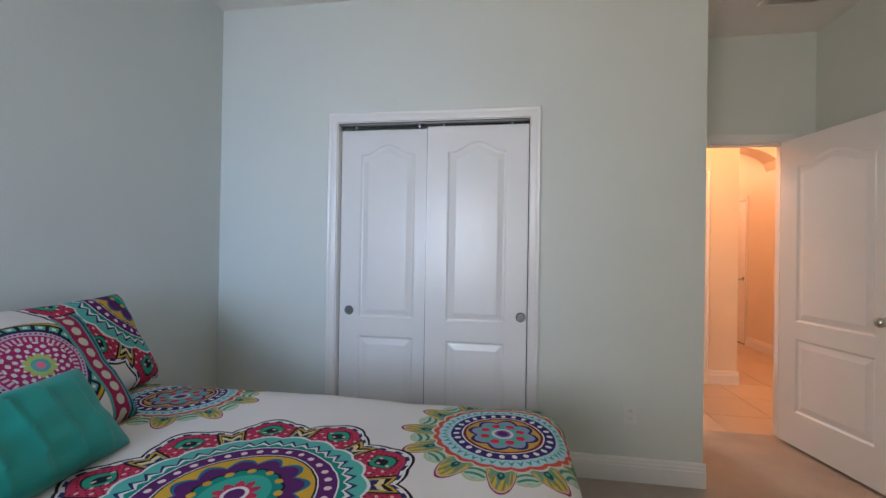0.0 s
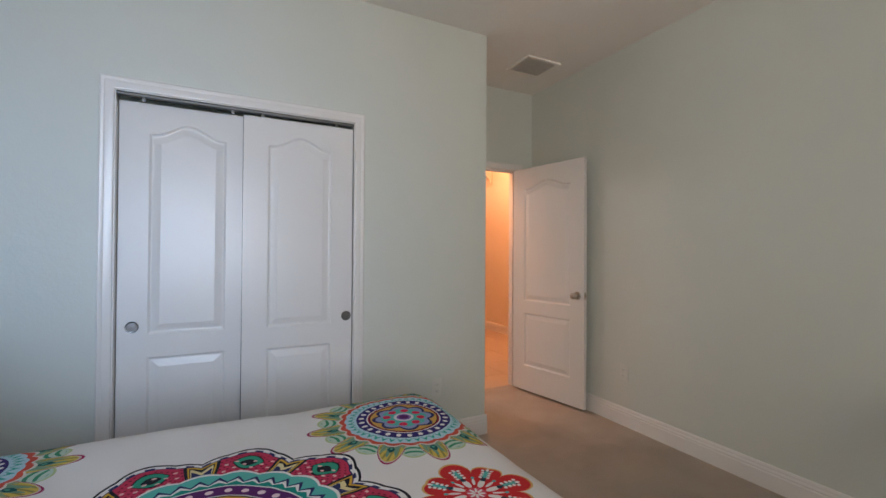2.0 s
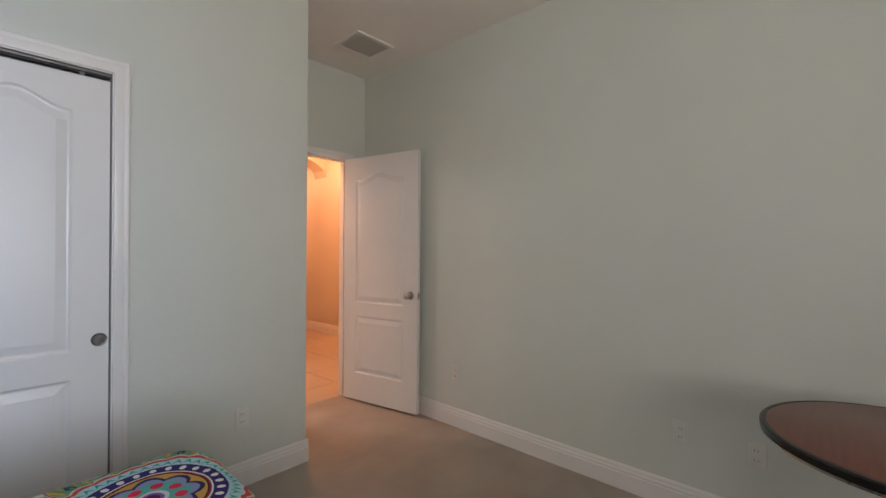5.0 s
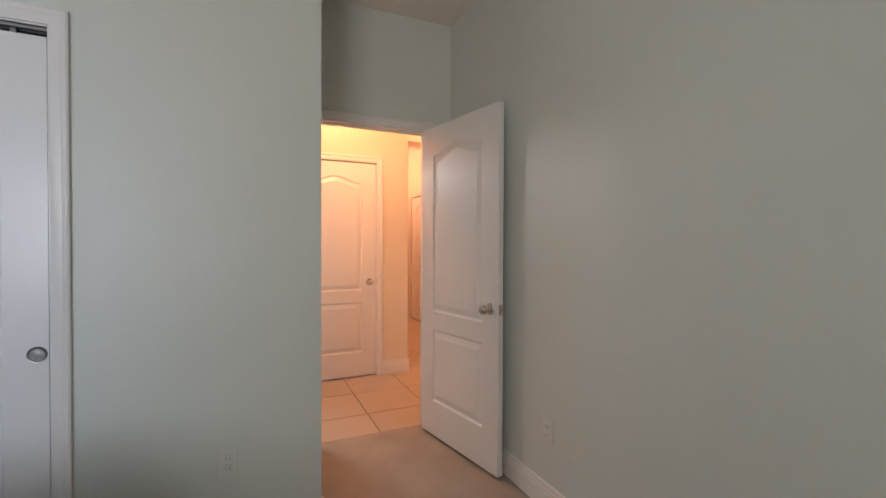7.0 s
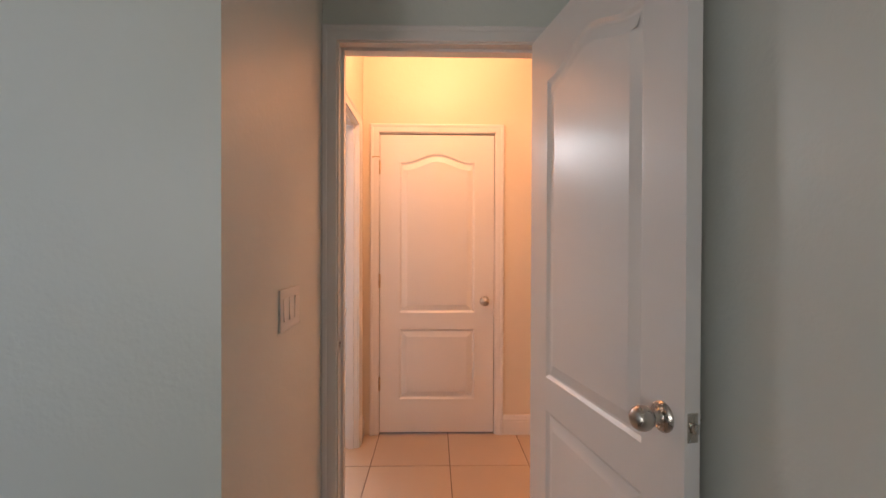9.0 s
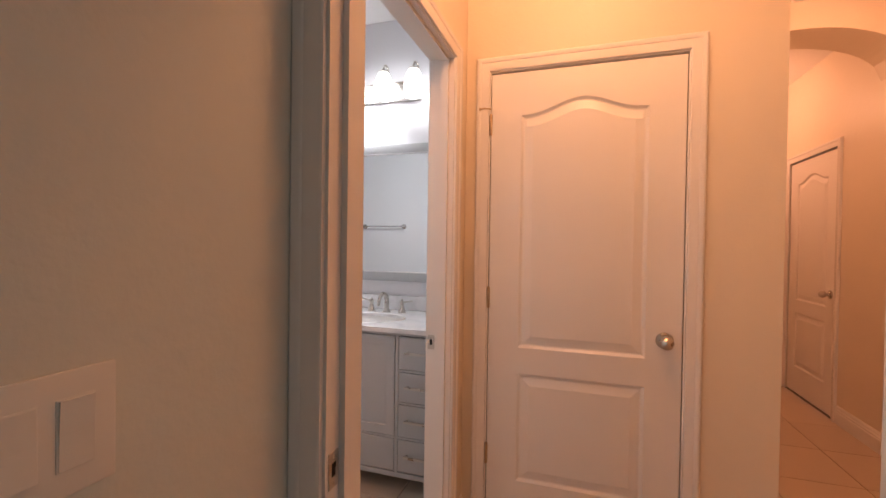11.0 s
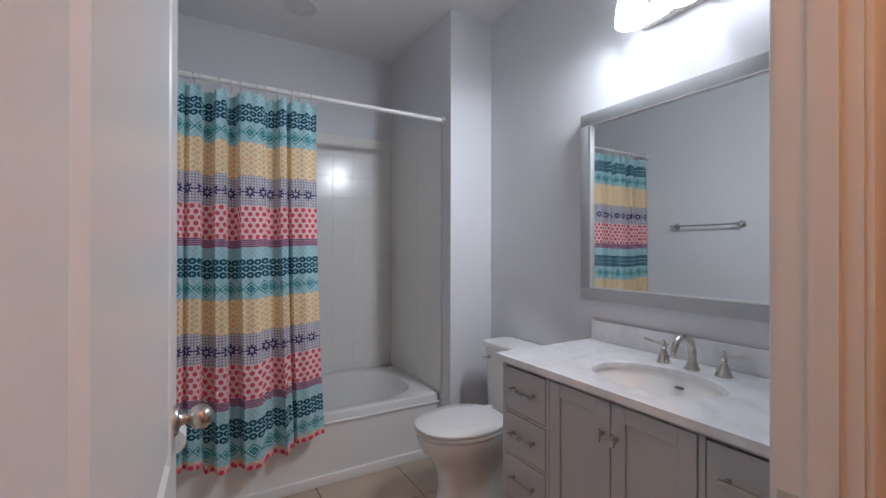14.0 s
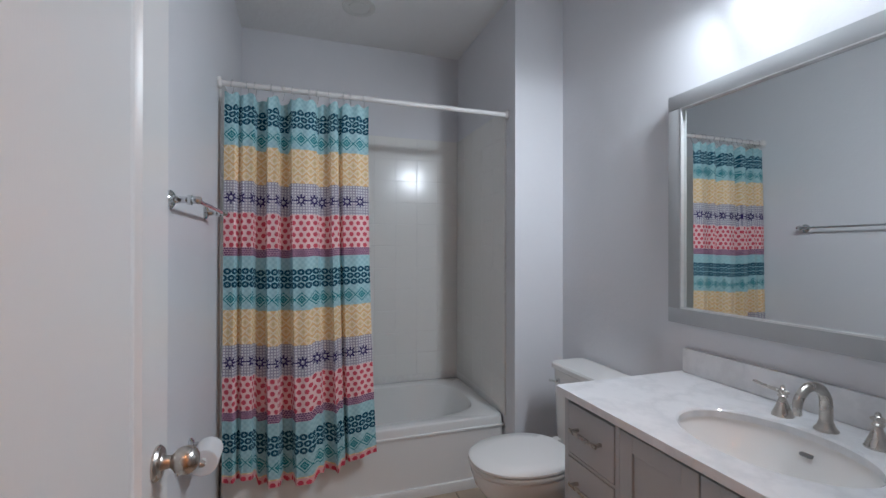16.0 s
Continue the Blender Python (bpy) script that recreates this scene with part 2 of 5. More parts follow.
def small_mandala(m, col, u, v, size):
    r, th = dist(u, v) / size, v.op("ARCTAN2", u)
    p8, q8 = petal(th, 12), petal(th, 12, 1.5708)
    leaf = 0.70 + q8 * 0.17
    col = m.mix(r < leaf, col, (0.42, 0.52, 0.28))
    col = m.mix(r < (leaf - 0.02), col, (0.45, 0.58, 0.50))
    veins = (r * 90.0 + q8 * 14.0).sin()
    col = m.mix((r < (leaf - 0.04)) * (veins > 0.2), col, (0.05, 0.26, 0.15))
    tip = 0.62 + (p8 - 0.36).most(0.0) * 0.56
    col = m.mix(r < tip, col, MAGENTA)
    col = m.mix(r < (tip - 0.022), col, (0.55, 0.45, 0.42))
    col = m.mix(r < (tip - 0.04), col, (0.60, 0.44, 0.09))
    col = m.mix((r < (tip - 0.05)) * ((th * 104.0 + r * 20.0).sin() > 0.35), col, (0.28, 0.24, 0.07))
    feather = (th * 72.0).sin() * 0.5 + 0.5
    col = m.mix((r < (tip - 0.06 - feather * 0.12)) * (p8 < 0.93), col, (0.24, 0.34, 0.20))
    col = m.mix((r < (tip - 0.10 - feather * 0.14)) * (p8 > 0.80), col, (0.16, 0.30, 0.22))
    col = m.mix((r - 0.73).mag() + (1.0 - p8) * 1.6 < 0.06, col, (0.01, 0.09, 0.09))
    col = m.mix((r - 0.72).mag() + (1.0 - p8) * 4.0 < 0.022, col, (0.10, 0.36, 0.26))
    sc = petal(th, 24)
    col = m.mix(r < (0.635 + sc * 0.045), col, (0.66, 0.60, 0.55))
    col = m.mix(r < (0.62 + sc * 0.035), col, (0.58, 0.09, 0.06))
    col = m.mix(r < (0.585 + sc * 0.02), col, PALEBLUE)
    zz = ((th * (44.0 / 6.2832)).fract() - 0.5).mag()
    col = m.mix(r < (0.50 + zz * 0.16), col, (0.04, 0.36, 0.30))
    col = m.mix(r < (0.50 + zz * 0.07), col, PALEBLUE)
    col = m.mix(r < 0.485, col, (0.035, 0.025, 0.15))
    a = ((th * (26.0 / 6.2832)).fract() - 0.5) * (6.2832 / 26.0) * 0.43
    col = m.mix(dist(a * 1.3, r - 0.435) < 0.03, col, WHITE)
    col = m.mix(r < 0.385, col, WHITE)
    col = m.mix(r < 0.372, col, (0.30, 0.02, 0.04))
    col = m.mix(r < 0.355, col, BLACKC)
    col = m.mix(r < 0.345, col, (0.60, 0.33, 0.08))
    w = petal(th, 8, 0.6)
    col = m.mix(r < (0.265 + w * 0.065), col, NAVY)
    col = m.mix(r < (0.235 + w * 0.06), col, (0.25, 0.30, 0.52))
    col = m.mix(r < (0.20 + w * 0.04), col, AQUA)
    a = ((th * (8.0 / 6.2832)).fract() - 0.5) * (6.2832 / 8.0) * 0.17
    col = m.mix(dist(a, r - 0.175) < 0.042, col, (0.66, 0.03, 0.09))
    col = m.mix(r < 0.105, col, (0.62, 0.62, 0.68))
    col = m.mix(r < 0.075, col, (0.20, 0.10, 0.35))
    col = m.mix(r < 0.05, col, PURPLE)
    return col


def red_flower(m, col, u, v, size):
    r, th = dist(u, v) / size, v.op("ARCTAN2", u)
    p, p4 = petal(th, 8), petal(th, 4)
    edge = 0.50 + p.op("POWER", 0.55) * 0.30 + p4 * 0.17
    col = m.mix(r < (edge + 0.04), col, (0.66, 0.40, 0.14))
    col = m.mix(r < edge, col, (0.56, 0.025, 0.03))

    def leaf(n, turn, mid, long, wide, colour, c):
        """A ring of n leaves, each long and wide, about the radius mid."""
        a = ((th * (n / 6.2832) + turn).fract() - 0.5) * (6.2832 / n) * r
        b = (r - mid) / long
        return m.mix(dist(a / wide, b) < 1.0, c, colour)

    white, ink, sea = (0.78, 0.75, 0.74), (0.02, 0.05, 0.07), (0.10, 0.42, 0.40)
    # feathered heart of each petal
    col = leaf(8, 0.5, 0.62, 0.17, 0.060, ink, col)
    col = leaf(8, 0.5, 0.62, 0.14, 0.040, sea, col)
    a = ((th * (8.0 / 6.2832)).fract() - 0.5).mag() * (6.2832 / 8.0)
    for mid, off in ((0.50, 0.36), (0.58, 0.30), (0.66, 0.265), (0.74, 0.30)):
        b = (a - (0.3927 - off * 0.34)) * r
        col = m.mix(dist(b, r - mid) < 0.030, col, white)
    col = leaf(8, 0.5, 0.76, 0.045, 0.028, white, col)
    # leaves round the centre
    col = leaf(8, 0.5, 0.30, 0.125, 0.052, white, col)
    col = leaf(8, 0.5, 0.42, 0.045, 0.050, ink, col)
    col = leaf(8, 0.0, 0.34, 0.10, 0.026, white, col)
    col = leaf(8, 0.0, 0.47, 0.035, 0.030, sea, col)
    col = m.mix(r < 0.15, col, (0.60, 0.10, 0.16))
    return leaf(8, 0.0, 0.085, 0.06, 0.020, white, col)


def spread_material():
    m = Mat("printed_cotton_bedspread", WHITE, 0.85, spec=0.2)
    u, v, _ = m.xyz("UV")
    wob = m.noise(14, 2, kind="UV")
    u, v = u + (wob - 0.5) * 0.006, v + (wob - 0.5) * 0.006
    col = m.mix(m.noise(3, 3, kind="UV"), (0.70, 0.68, 0.68), (0.78, 0.76, 0.76))
    # the small mandalas near the corners and on the drops, shifted to one origin
    cu, cv = 0.0, 0.0
    for a, b in ((0.51, 1.502), (-0.72, 1.61), (0.52, 0.56), (-0.72, 0.56), (1.10, 1.04), (-0.10, 2.10), (-0.10, 0.02)):
        near = (dist(u - a, v - b) < 0.345)
        cu, cv = near * a + cu, near * b + cv
    far = 1.0 - (cu.mag() + cv.mag() > 0.001)
    col = small_mandala(m, col, u - cu + far * 50.0, v - cv, 0.335)
    cu = (u > 0.2) * 0.497 - (u < 0.2) * 0.72
    col = red_flower(m, col, u - cu, v - 0.99, 0.158)
    col = big_mandala(m, col, u + 0.10, v - 1.05, 0.425)
    m.paint(col)
    m.bump(m.noise(900, 1, kind="UV") + m.noise(5, 3, kind="UV") * 4.0, 0.15, 0.003)
    return m.m


def ring_mandala(m, col, u, v, size):
    r, th = dist(u, v) / size, v.op("ARCTAN2", u)
    col = m.mix(r < 1.0, col, BLACKC)
    col = m.mix(r < 0.975, col, GOLD)
    col = m.mix(r < 0.92, col, BLACKC)
    col = m.mix(r.between(0.75, 0.87) * (((th * (26.0 / 6.2832)).fract() - 0.5).mag() < 0.36), col, AQUA)
    col = m.mix(r.between(0.785, 0.835) * (((th * (26.0 / 6.2832)).fract() - 0.5).mag() < 0.16), col, WHITE)
    col = m.mix(r < 0.72, col, NAVY)
    col = m.mix(r < 0.685, col, (0.62, 0.42, 0.58))
    col = m.mix(r.between(0.63, 0.66) * ((th * 60.0).sin() > 0.0), col, NAVY)
    col = m.mix(r < 0.60, col, (0.40, 0.03, 0.16))
    col = m.mix(r.between(0.47, 0.57) * ((th * 44.0).sin() > 0.1), col, (0.72, 0.58, 0.64))
    col = m.mix((r < 0.46) * ((th * 14.0).sin() * (r * 38.0).sin() > 0.25), col, WHITE)
    col = m.mix(r < (0.17 + petal(th, 10) * 0.05), col, (0.42, 0.52, 0.16))
    col = m.mix(r < 0.12, col, (0.10, 0.36, 0.40))
    return m.mix(r < 0.06, col, PINK)


def sham_material(name, cy, cz, size, stripe, mandala=big_mandala):
    """Pillow print: one mandala and a striped border."""
    m = Mat(name, WHITE, 0.85, spec=0.2)
    u, v, _ = m.xyz("UV")
    col = m.mix(m.noise(3, 3, kind="UV"), (0.70, 0.68, 0.68), (0.78, 0.76, 0.76))
    col = mandala(m, col, u - cy, v - cz, size)
    b = (u - stripe)
    col = m.mix(b > 0.0, col, (0.10, 0.36, 0.34))
    col = m.mix(b.between(0.012, 0.075), col, (0.34, 0.02, 0.09))
    cell = ((v / 0.045).fract() - 0.5) * 0.045
    col = m.mix(dist(b - 0.043, cell) < 0.017, col, (0.62, 0.58, 0.48))
    col = m.mix(b.between(0.085, 0.095), col, NAVY)
    zz = ((v / 0.04).fract() - 0.5).mag() * 0.05
    col = m.mix(((b - zz) > 0.095) * (b < 0.14), col, (0.02, 0.24, 0.30))
    m.paint(col)
    m.bump(m.noise(800, 1, kind="UV") + m.noise(5, 3, kind="UV") * 4.0, 0.15, 0.003)
    return m.m


def curtain_material():
    m = Mat("printed_shower_curtain", (0.42, 0.62, 0.66), 0.75, spec=0.25)
    u, v, _ = m.xyz("UV")
    P = 0.747
    s = (v + 0.502).modulo(P)
    weave = ((u * 230.0).sin() * (v * 230.0).sin())
    aqua = m.mix(weave * 0.5 + 0.5, (0.33, 0.53, 0.57), (0.44, 0.65, 0.68))
    col = aqua
    deep = (0.010, 0.075, 0.125)

    def cells(du, dv, s0, stagger=True):
        row = ((s - s0) / dv).floor()
        a = (u / du + (row * 0.5 if stagger else 0.0)).fract() - 0.5
        b = ((s - s0) / dv).fract() - 0.5
        return a, b

    # rings on aqua
    band = s.between(0.557, 0.648)
    a, b = cells(0.036, 0.0303, 0.557)
    d = dist(a, b)
    col = m.mix(band * (d < 0.49) * (d > 0.17), col, deep)
    col = m.mix(band * (d < 0.07), col, deep)
    # diamonds
    band = s.between(0.655, 0.742)
    a = ((u / 0.066).fract() - 0.5).mag() * 0.066
    b = (s - 0.698).mag()
    k = a + b * 1.05
    dark = (0.02, 0.21, 0.25)
    col = m.mix(band * k.between(0.030, 0.036), col, dark)
    col = m.mix(band * (k < 0.021), col, dark)
    col = m.mix(band * k.between(0.007, 0.011), col, (0.30, 0.55, 0.58))
    # yellow lattice
    band = s < 0.160
    a, b = cells(0.042, 0.04, 0.0)
    col = m.mix(band, col, (0.78, 0.53, 0.26))
    leafm = (a * a * 11.0 + b * b * 7.0)
    col = m.mix(band * (leafm < 0.9), col, (0.82, 0.64, 0.38))
    line = ((a.mag() + b.mag() * 0.9) - 0.48).mag()
    col = m.mix(band * (line < 0.085), col, (0.86, 0.75, 0.58))
    col = m.mix(band * (leafm < 0.28), col, (0.72, 0.54, 0.28))
    # grey check with flowers
    band = s.between(0.160, 0.304)
    a, b = cells(0.0135, 0.0135, 0.160, False)
    col = m.mix(band, col, (0.34, 0.32, 0.39))
    col = m.mix(band * ((a.mag().most(b.mag())) < 0.30), col, (0.70, 0.68, 0.71))
    a = ((u / 0.066).fract() - 0.5) * 0.066
    b = s - 0.238
    r, th = dist(a, b), b.op("ARCTAN2", a)
    pet = petal(th, 8)
    ink = (0.035, 0.025, 0.12)
    col = m.mix(band * (r < (pet * 0.029)) * (r > 0.009), col, ink)
    col = m.mix(band * r.between(0.010, 0.016), col, ink)
    col = m.mix(band * (b.mag() < 0.0025) * (r > 0.026), col, ink)
    # pink dots
    band = s.between(0.304, 0.464)
    a, b = cells(0.035, 0.027, 0.304)
    col = m.mix(band, col, (0.84, 0.58, 0.57))
    col = m.mix(band * (dist(a * 0.035, b * 0.027) < 0.0108), col, (0.60, 0.09, 0.13))
    # purple ticks
    band = s.between(0.464, 0.502)
    a, b = cells(0.012, 0.0095, 0.464)
    col = m.mix(band, col, (0.56, 0.36, 0.42))
    col = m.mix(band * ((a.mag().most(b.mag())) < 0.36), col, (0.12, 0.03, 0.13))
    # hem
    hem = v > 1.745
    col = m.mix(hem, col, (0.76, 0.40, 0.40))
    a = (u / 0.035).fract() - 0.5
    b = (v - 1.765) / 0.03
    col = m.mix(hem * (dist(a, b) < 0.36), col, (0.60, 0.06, 0.10))
    m.paint(col)
    m.bump(m.noise(700, 1, kind="UV"), 0.12, 0.001)
    return m.m


# ---- mesh helpers ----
def box(bm, x0, y0, z0, x1, y1, z1):
    vs = [bm.verts.new((x, y, z)) for z in (z0, z1) for y in (y0, y1) for x in (x0, x1)]
    for q in ((0, 2, 3, 1), (4, 5, 7, 6), (0, 1, 5, 4), (2, 6, 7, 3), (1, 3, 7, 5), (0, 4, 6, 2)):
        bm.faces.new([vs[i] for i in q])
    return bm


def rbox(x0, y0, z0, x1, y1, z1, r=0.004, seg=2):
    bm = box(bmesh.new(), x0, y0, z0, x1, y1, z1)
    bmesh.ops.bevel(bm, geom=list(bm.edges), offset=r, segments=seg, affect="EDGES", profile=0.6)
    return bm


def lathe(profile, n=28, m=None, bm=None):
    """A turned shape: rows of radius and height about z, moved by m."""
    bm = bm or bmesh.new()
    rings = []
    for r, z in profile:
        ring = []
        for i in range(n):
            a = 2 * math.pi * i / n
            p = Vector((r * math.cos(a), r * math.sin(a), z))
            ring.append(bm.verts.new(m @ p if m else p))
        rings.append(ring)
    for a, b in zip(rings, rings[1:]):
        for i in range(n):
            bm.faces.new((a[i], a[(i + 1) % n], b[(i + 1) % n], b[i]))
    if profile[0] == profile[-1]:
        bmesh.ops.remove_doubles(bm, verts=rings[0] + rings[-1], dist=1e-6)
    else:
        bm.faces.new(rings[0][::-1])
        bm.faces.new(rings[-1])
    return bm


def tube(points, r, n=12, bm=None):
    """A round bar along points; r one radius or one a point."""
    bm = bm or bmesh.new()
    pts = [Vector(p) for p in points]
    rad = r if isinstance(r, (list, tuple)) else [r] * len(pts)
    up, rings = None, []
    for i, p in enumerate(pts):
        t = (pts[min(i + 1, len(pts) - 1)] - pts[max(i - 1, 0)]).normalized()
        side = t.cross(up if up is not None and abs(t.dot(up)) < 0.95 else Vector((0.13, 0.31, 0.94)))
        if abs(t.z) > 0.9:
            side = t.cross(Vector((1, 0.1, 0)))
        side.normalize()
        other = t.cross(side)
        ring = [bm.verts.new(p + (side * math.cos(2 * math.pi * k / n) + other * math.sin(2 * math.pi * k / n)) * rad[i]) for k in range(n)]
        if rings:
            # turn the ring so that it follows the one before
            best = min(range(n), key=lambda k: (ring[k].co - p - (rings[-1][0].co - pts[i - 1])).length)
            ring = ring[best:] + ring[:best]
        rings.append(ring)
    for a, b in zip(rings, rings[1:]):
        for i in range(n):
            bm.faces.new((a[i], a[(i + 1) % n], b[(i + 1) % n], b[i]))
    bm.faces.new(rings[0][::-1])
    bm.faces.new(rings[-1])
    return bm


def finish(name, bm, mat, smooth=False, angle=35):
    bmesh.ops.recalc_face_normals(bm, faces=bm.faces)
    me = bpy.data.meshes.new(name)
    bm.to_mesh(me)
    bm.free()
    me.materials.append(mat)
    if smooth:
        for p in me.polygons:
            p.use_smooth = True
        me.set_sharp_from_angle(angle=radians(angle))
    return new(name, me)


def part(name, bm, mat, parent, label="", smooth=True, angle=35):
    ob = finish(name, bm, mat, smooth, angle)
    ob.parent = parent
    if label:
        ob["label"] = label
    return ob


def thing(name, label, category, m=None, group=""):
    ob = new(name)
    ob.empty_display_size = 0.05
    if m is not None:
        ob.matrix_world = m
    return tagged(ob, label, category, group)


def structure(name, bm, mat, label, category, smooth=False):
    return tagged(finish(name, bm, mat, smooth), label, category, kind="structure")

# ---- plan, in metres ----
LEFT, RIGHT, BACK, CLOSET = -1.34, 2.577, -1.60, 2.65   # bedroom wall faces
NOOK, DOORWALL, HALL_S = 1.572, 3.41, 3.525              # nook wall, bedroom door wall
HALL_W, HALL_N, HALL_C, HALL_E = 1.508, 4.695, 2.725, 3.82
BATH_E, BATH_S, BATH_N, ALCOVE = 1.405, 3.585, 5.345, -1.36
WING_X, WING_Y = -0.47, 5.044
TOP, BTOP = 2.80, 2.72
DOOR_TOP = 2.045

# floors
structure("floor_bedroom", box(bmesh.new(), LEFT - 0.1, BACK - 0.1, -0.1, RIGHT + 0.1, 3.47, 0.0), M_CARPET, "beige cut-pile carpet, slightly worn", "carpet")
floor_tiled = structure("floor_tiled", box(bmesh.new(), ALCOVE - 0.1, 3.47, -0.1, HALL_E + 0.1, 8.6, -0.004), M_GROUT, "cream ceramic floor tiles with dark joints", "tile floor")

# walls
bm = box(bmesh.new(), LEFT - 0.1, CLOSET, 0, -0.555, CLOSET + 0.1, TOP)
box(bm, 0.648, CLOSET, 0, NOOK, CLOSET + 0.1, TOP)
box(bm, -0.555, CLOSET, 2.058, 0.648, CLOSET + 0.1, TOP)
structure("wall_closet", bm, M_BEDWALL, "pale green-grey painted wall with closet opening", "wall")
structure("wall_nook", box(bmesh.new(), NOOK - 0.12, CLOSET + 0.1, 0, NOOK, DOORWALL, TOP), M_BEDWALL, "pale green-grey painted wall beside the bedroom door", "wall")
bm = box(bmesh.new(), NOOK - 0.12, DOORWALL, 0, 1.614, HALL_S, TOP)
box(bm, 2.415, DOORWALL, 0, RIGHT + 0.1, HALL_S, TOP)
box(bm, 1.614, DOORWALL, DOOR_TOP + 0.018, 2.415, HALL_S, TOP)
structure("wall_bedroom_door", bm, M_BEDWALL, "pale green-grey painted wall with the bedroom doorway", "wall")
structure("wall_right", box(bmesh.new(), RIGHT, BACK - 0.1, 0, RIGHT + 0.1, DOORWALL, TOP), M_BEDWALL, "long pale green-grey painted wall", "wall")
structure("wall_left", box(bmesh.new(), LEFT - 0.1, BACK - 0.1, 0, LEFT, CLOSET, TOP), M_BEDWALL, "pale green-grey painted wall behind the bed head", "wall")
bm = box(bmesh.new(), LEFT, BACK - 0.1, 0, -1.10, BACK, TOP)
box(bm, 0.40, BACK - 0.1, 0, RIGHT, BACK, TOP)
box(bm, -1.10, BACK - 0.1, 0, 0.40, BACK, 0.80)
box(bm, -1.10, BACK - 0.1, 2.10, 0.40, BACK, TOP)
structure("wall_back", bm, M_BEDWALL, "pale green-grey painted wall with a window", "wall")
structure("wall_hall_south", box(bmesh.new(), RIGHT + 0.1, DOORWALL, 0, HALL_E, HALL_S, TOP), M_HALLWALL, "cream painted hall wall", "wall")
bm = box(bmesh.new(), HALL_W, HALL_N, 0, 1.602, HALL_N + 0.12, TOP)
box(bm, 2.420, HALL_N, 0, HALL_C, HALL_N + 0.12, TOP)
box(bm, 1.602, HALL_N, DOOR_TOP + 0.02, 2.420, HALL_N + 0.12, TOP)
structure("wall_hall_north", bm, M_HALLWALL, "cream painted hall wall round a closed door", "wall")
structure("wall_hall_corner", box(bmesh.new(), HALL_C - 0.12, HALL_N + 0.12, 0, HALL_C, 8.5, TOP), M_HALLWALL, "cream painted wall of the long hall", "wall")
bm = box(bmesh.new(), HALL_E, DOORWALL, 0, HALL_E + 0.1, 6.74, TOP)
box(bm, HALL_E, 7.54, 0, HALL_E + 0.1, 8.5, TOP)
box(bm, HALL_E, 6.74, 2.06, HALL_E + 0.1, 7.54, TOP)
structure("wall_hall_east", bm, M_HALLWALL, "cream painted wall of the long hall with a far door", "wall")
structure("wall_hall_end", box(bmesh.new(), HALL_C - 0.12, 8.5, 0, HALL_E + 0.1, 8.6, TOP), M_HALLWALL, "cream painted end wall", "wall")
# arch across the long hall
bm = bmesh.new()
N = 28
for k in range(N):
    xa, xb = (HALL_C + (HALL_E - HALL_C) * i / N for i in (k, k + 1))
    za, zb = (2.36 + 0.27 * math.sqrt(max(0, 1 - ((x - 3.2725) / 0.5475) ** 2)) for x in (xa, xb))
    vs = [bm.verts.new(p) for p in ((xa, 6.0, za), (xb, 6.0, zb), (xb, 6.0, TOP), (xa, 6.0, TOP), (xa, 6.3, za), (xb, 6.3, zb), (xb, 6.3, TOP), (xa, 6.3, TOP))]
    for q in ((0, 1, 2, 3), (4, 7, 6, 5), (0, 4, 5, 1)):
        bm.faces.new([vs[i] for i in q])
bmesh.ops.remove_doubles(bm, verts=bm.verts, dist=1e-5)
structure("wall_arch", bm, M_HALLWALL, "cream plastered arch across the long hall", "arch")
# bathroom walls
bm = box(bmesh.new(), BATH_E, HALL_S, 0, HALL_W, 3.572, TOP)
box(bm, BATH_E, 4.518, 0, HALL_W, BATH_N + 0.1, TOP)
box(bm, BATH_E, 3.572, DOOR_TOP + 0.018, HALL_W, 4.518, TOP)
_w = structure("wall_bath_east", bm, M_HALLWALL, "painted wall between hall and bathroom with doorway", "wall")
_w.data.materials.append(M_BATHWALL)
for f in _w.data.polygons:
    if f.normal.x < -0.9:
        f.material_index = 1
structure("wall_bath_south", box(bmesh.new(), ALCOVE - 0.1, 3.47, 0, BATH_E, BATH_S, TOP), M_BATHWALL, "pale lavender-grey bathroom wall", "wall")
structure("wall_bath_north", box(bmesh.new(), ALCOVE - 0.1, BATH_N, 0, BATH_E, BATH_N + 0.1, TOP), M_BATHWALL, "pale lavender-grey bathroom wall behind the vanity", "wall")
structure("wall_bath_west", box(bmesh.new(), ALCOVE - 0.1, BATH_S, 0, ALCOVE, BATH_N, TOP), M_BATHWALL, "pale lavender-grey wall behind the bathtub", "wall")
structure("wall_bath_wing", box(bmesh.new(), ALCOVE, WING_Y, 0, WING_X, BATH_N, BTOP), M_BATHWALL, "pale lavender-grey wing wall beside the bathtub", "wall")
structure("wall_closet_back", box(bmesh.new(), LEFT, 3.37, 0, NOOK - 0.12, 3.47, TOP), M_BEDWALL, "painted back wall of the closet", "wall")
# ceilings
structure("ceiling_bedroom", box(bmesh.new(), LEFT - 0.1, BACK - 0.1, TOP, RIGHT + 0.1, 3.47, TOP + 0.1), M_CEIL, "off-white textured bedroom ceiling", "ceiling")
structure("ceiling_hall", box(bmesh.new(), HALL_W - 0.06, 3.47, TOP, HALL_E + 0.1, 8.6, TOP + 0.1), M_CEIL, "off-white textured hall ceiling", "ceiling")
structure("ceiling_bath", box(bmesh.new(), ALCOVE, BATH_S, BTOP, BATH_E, BATH_N, BTOP + 0.08), M_BATHCEIL, "white textured bathroom ceiling", "ceiling")


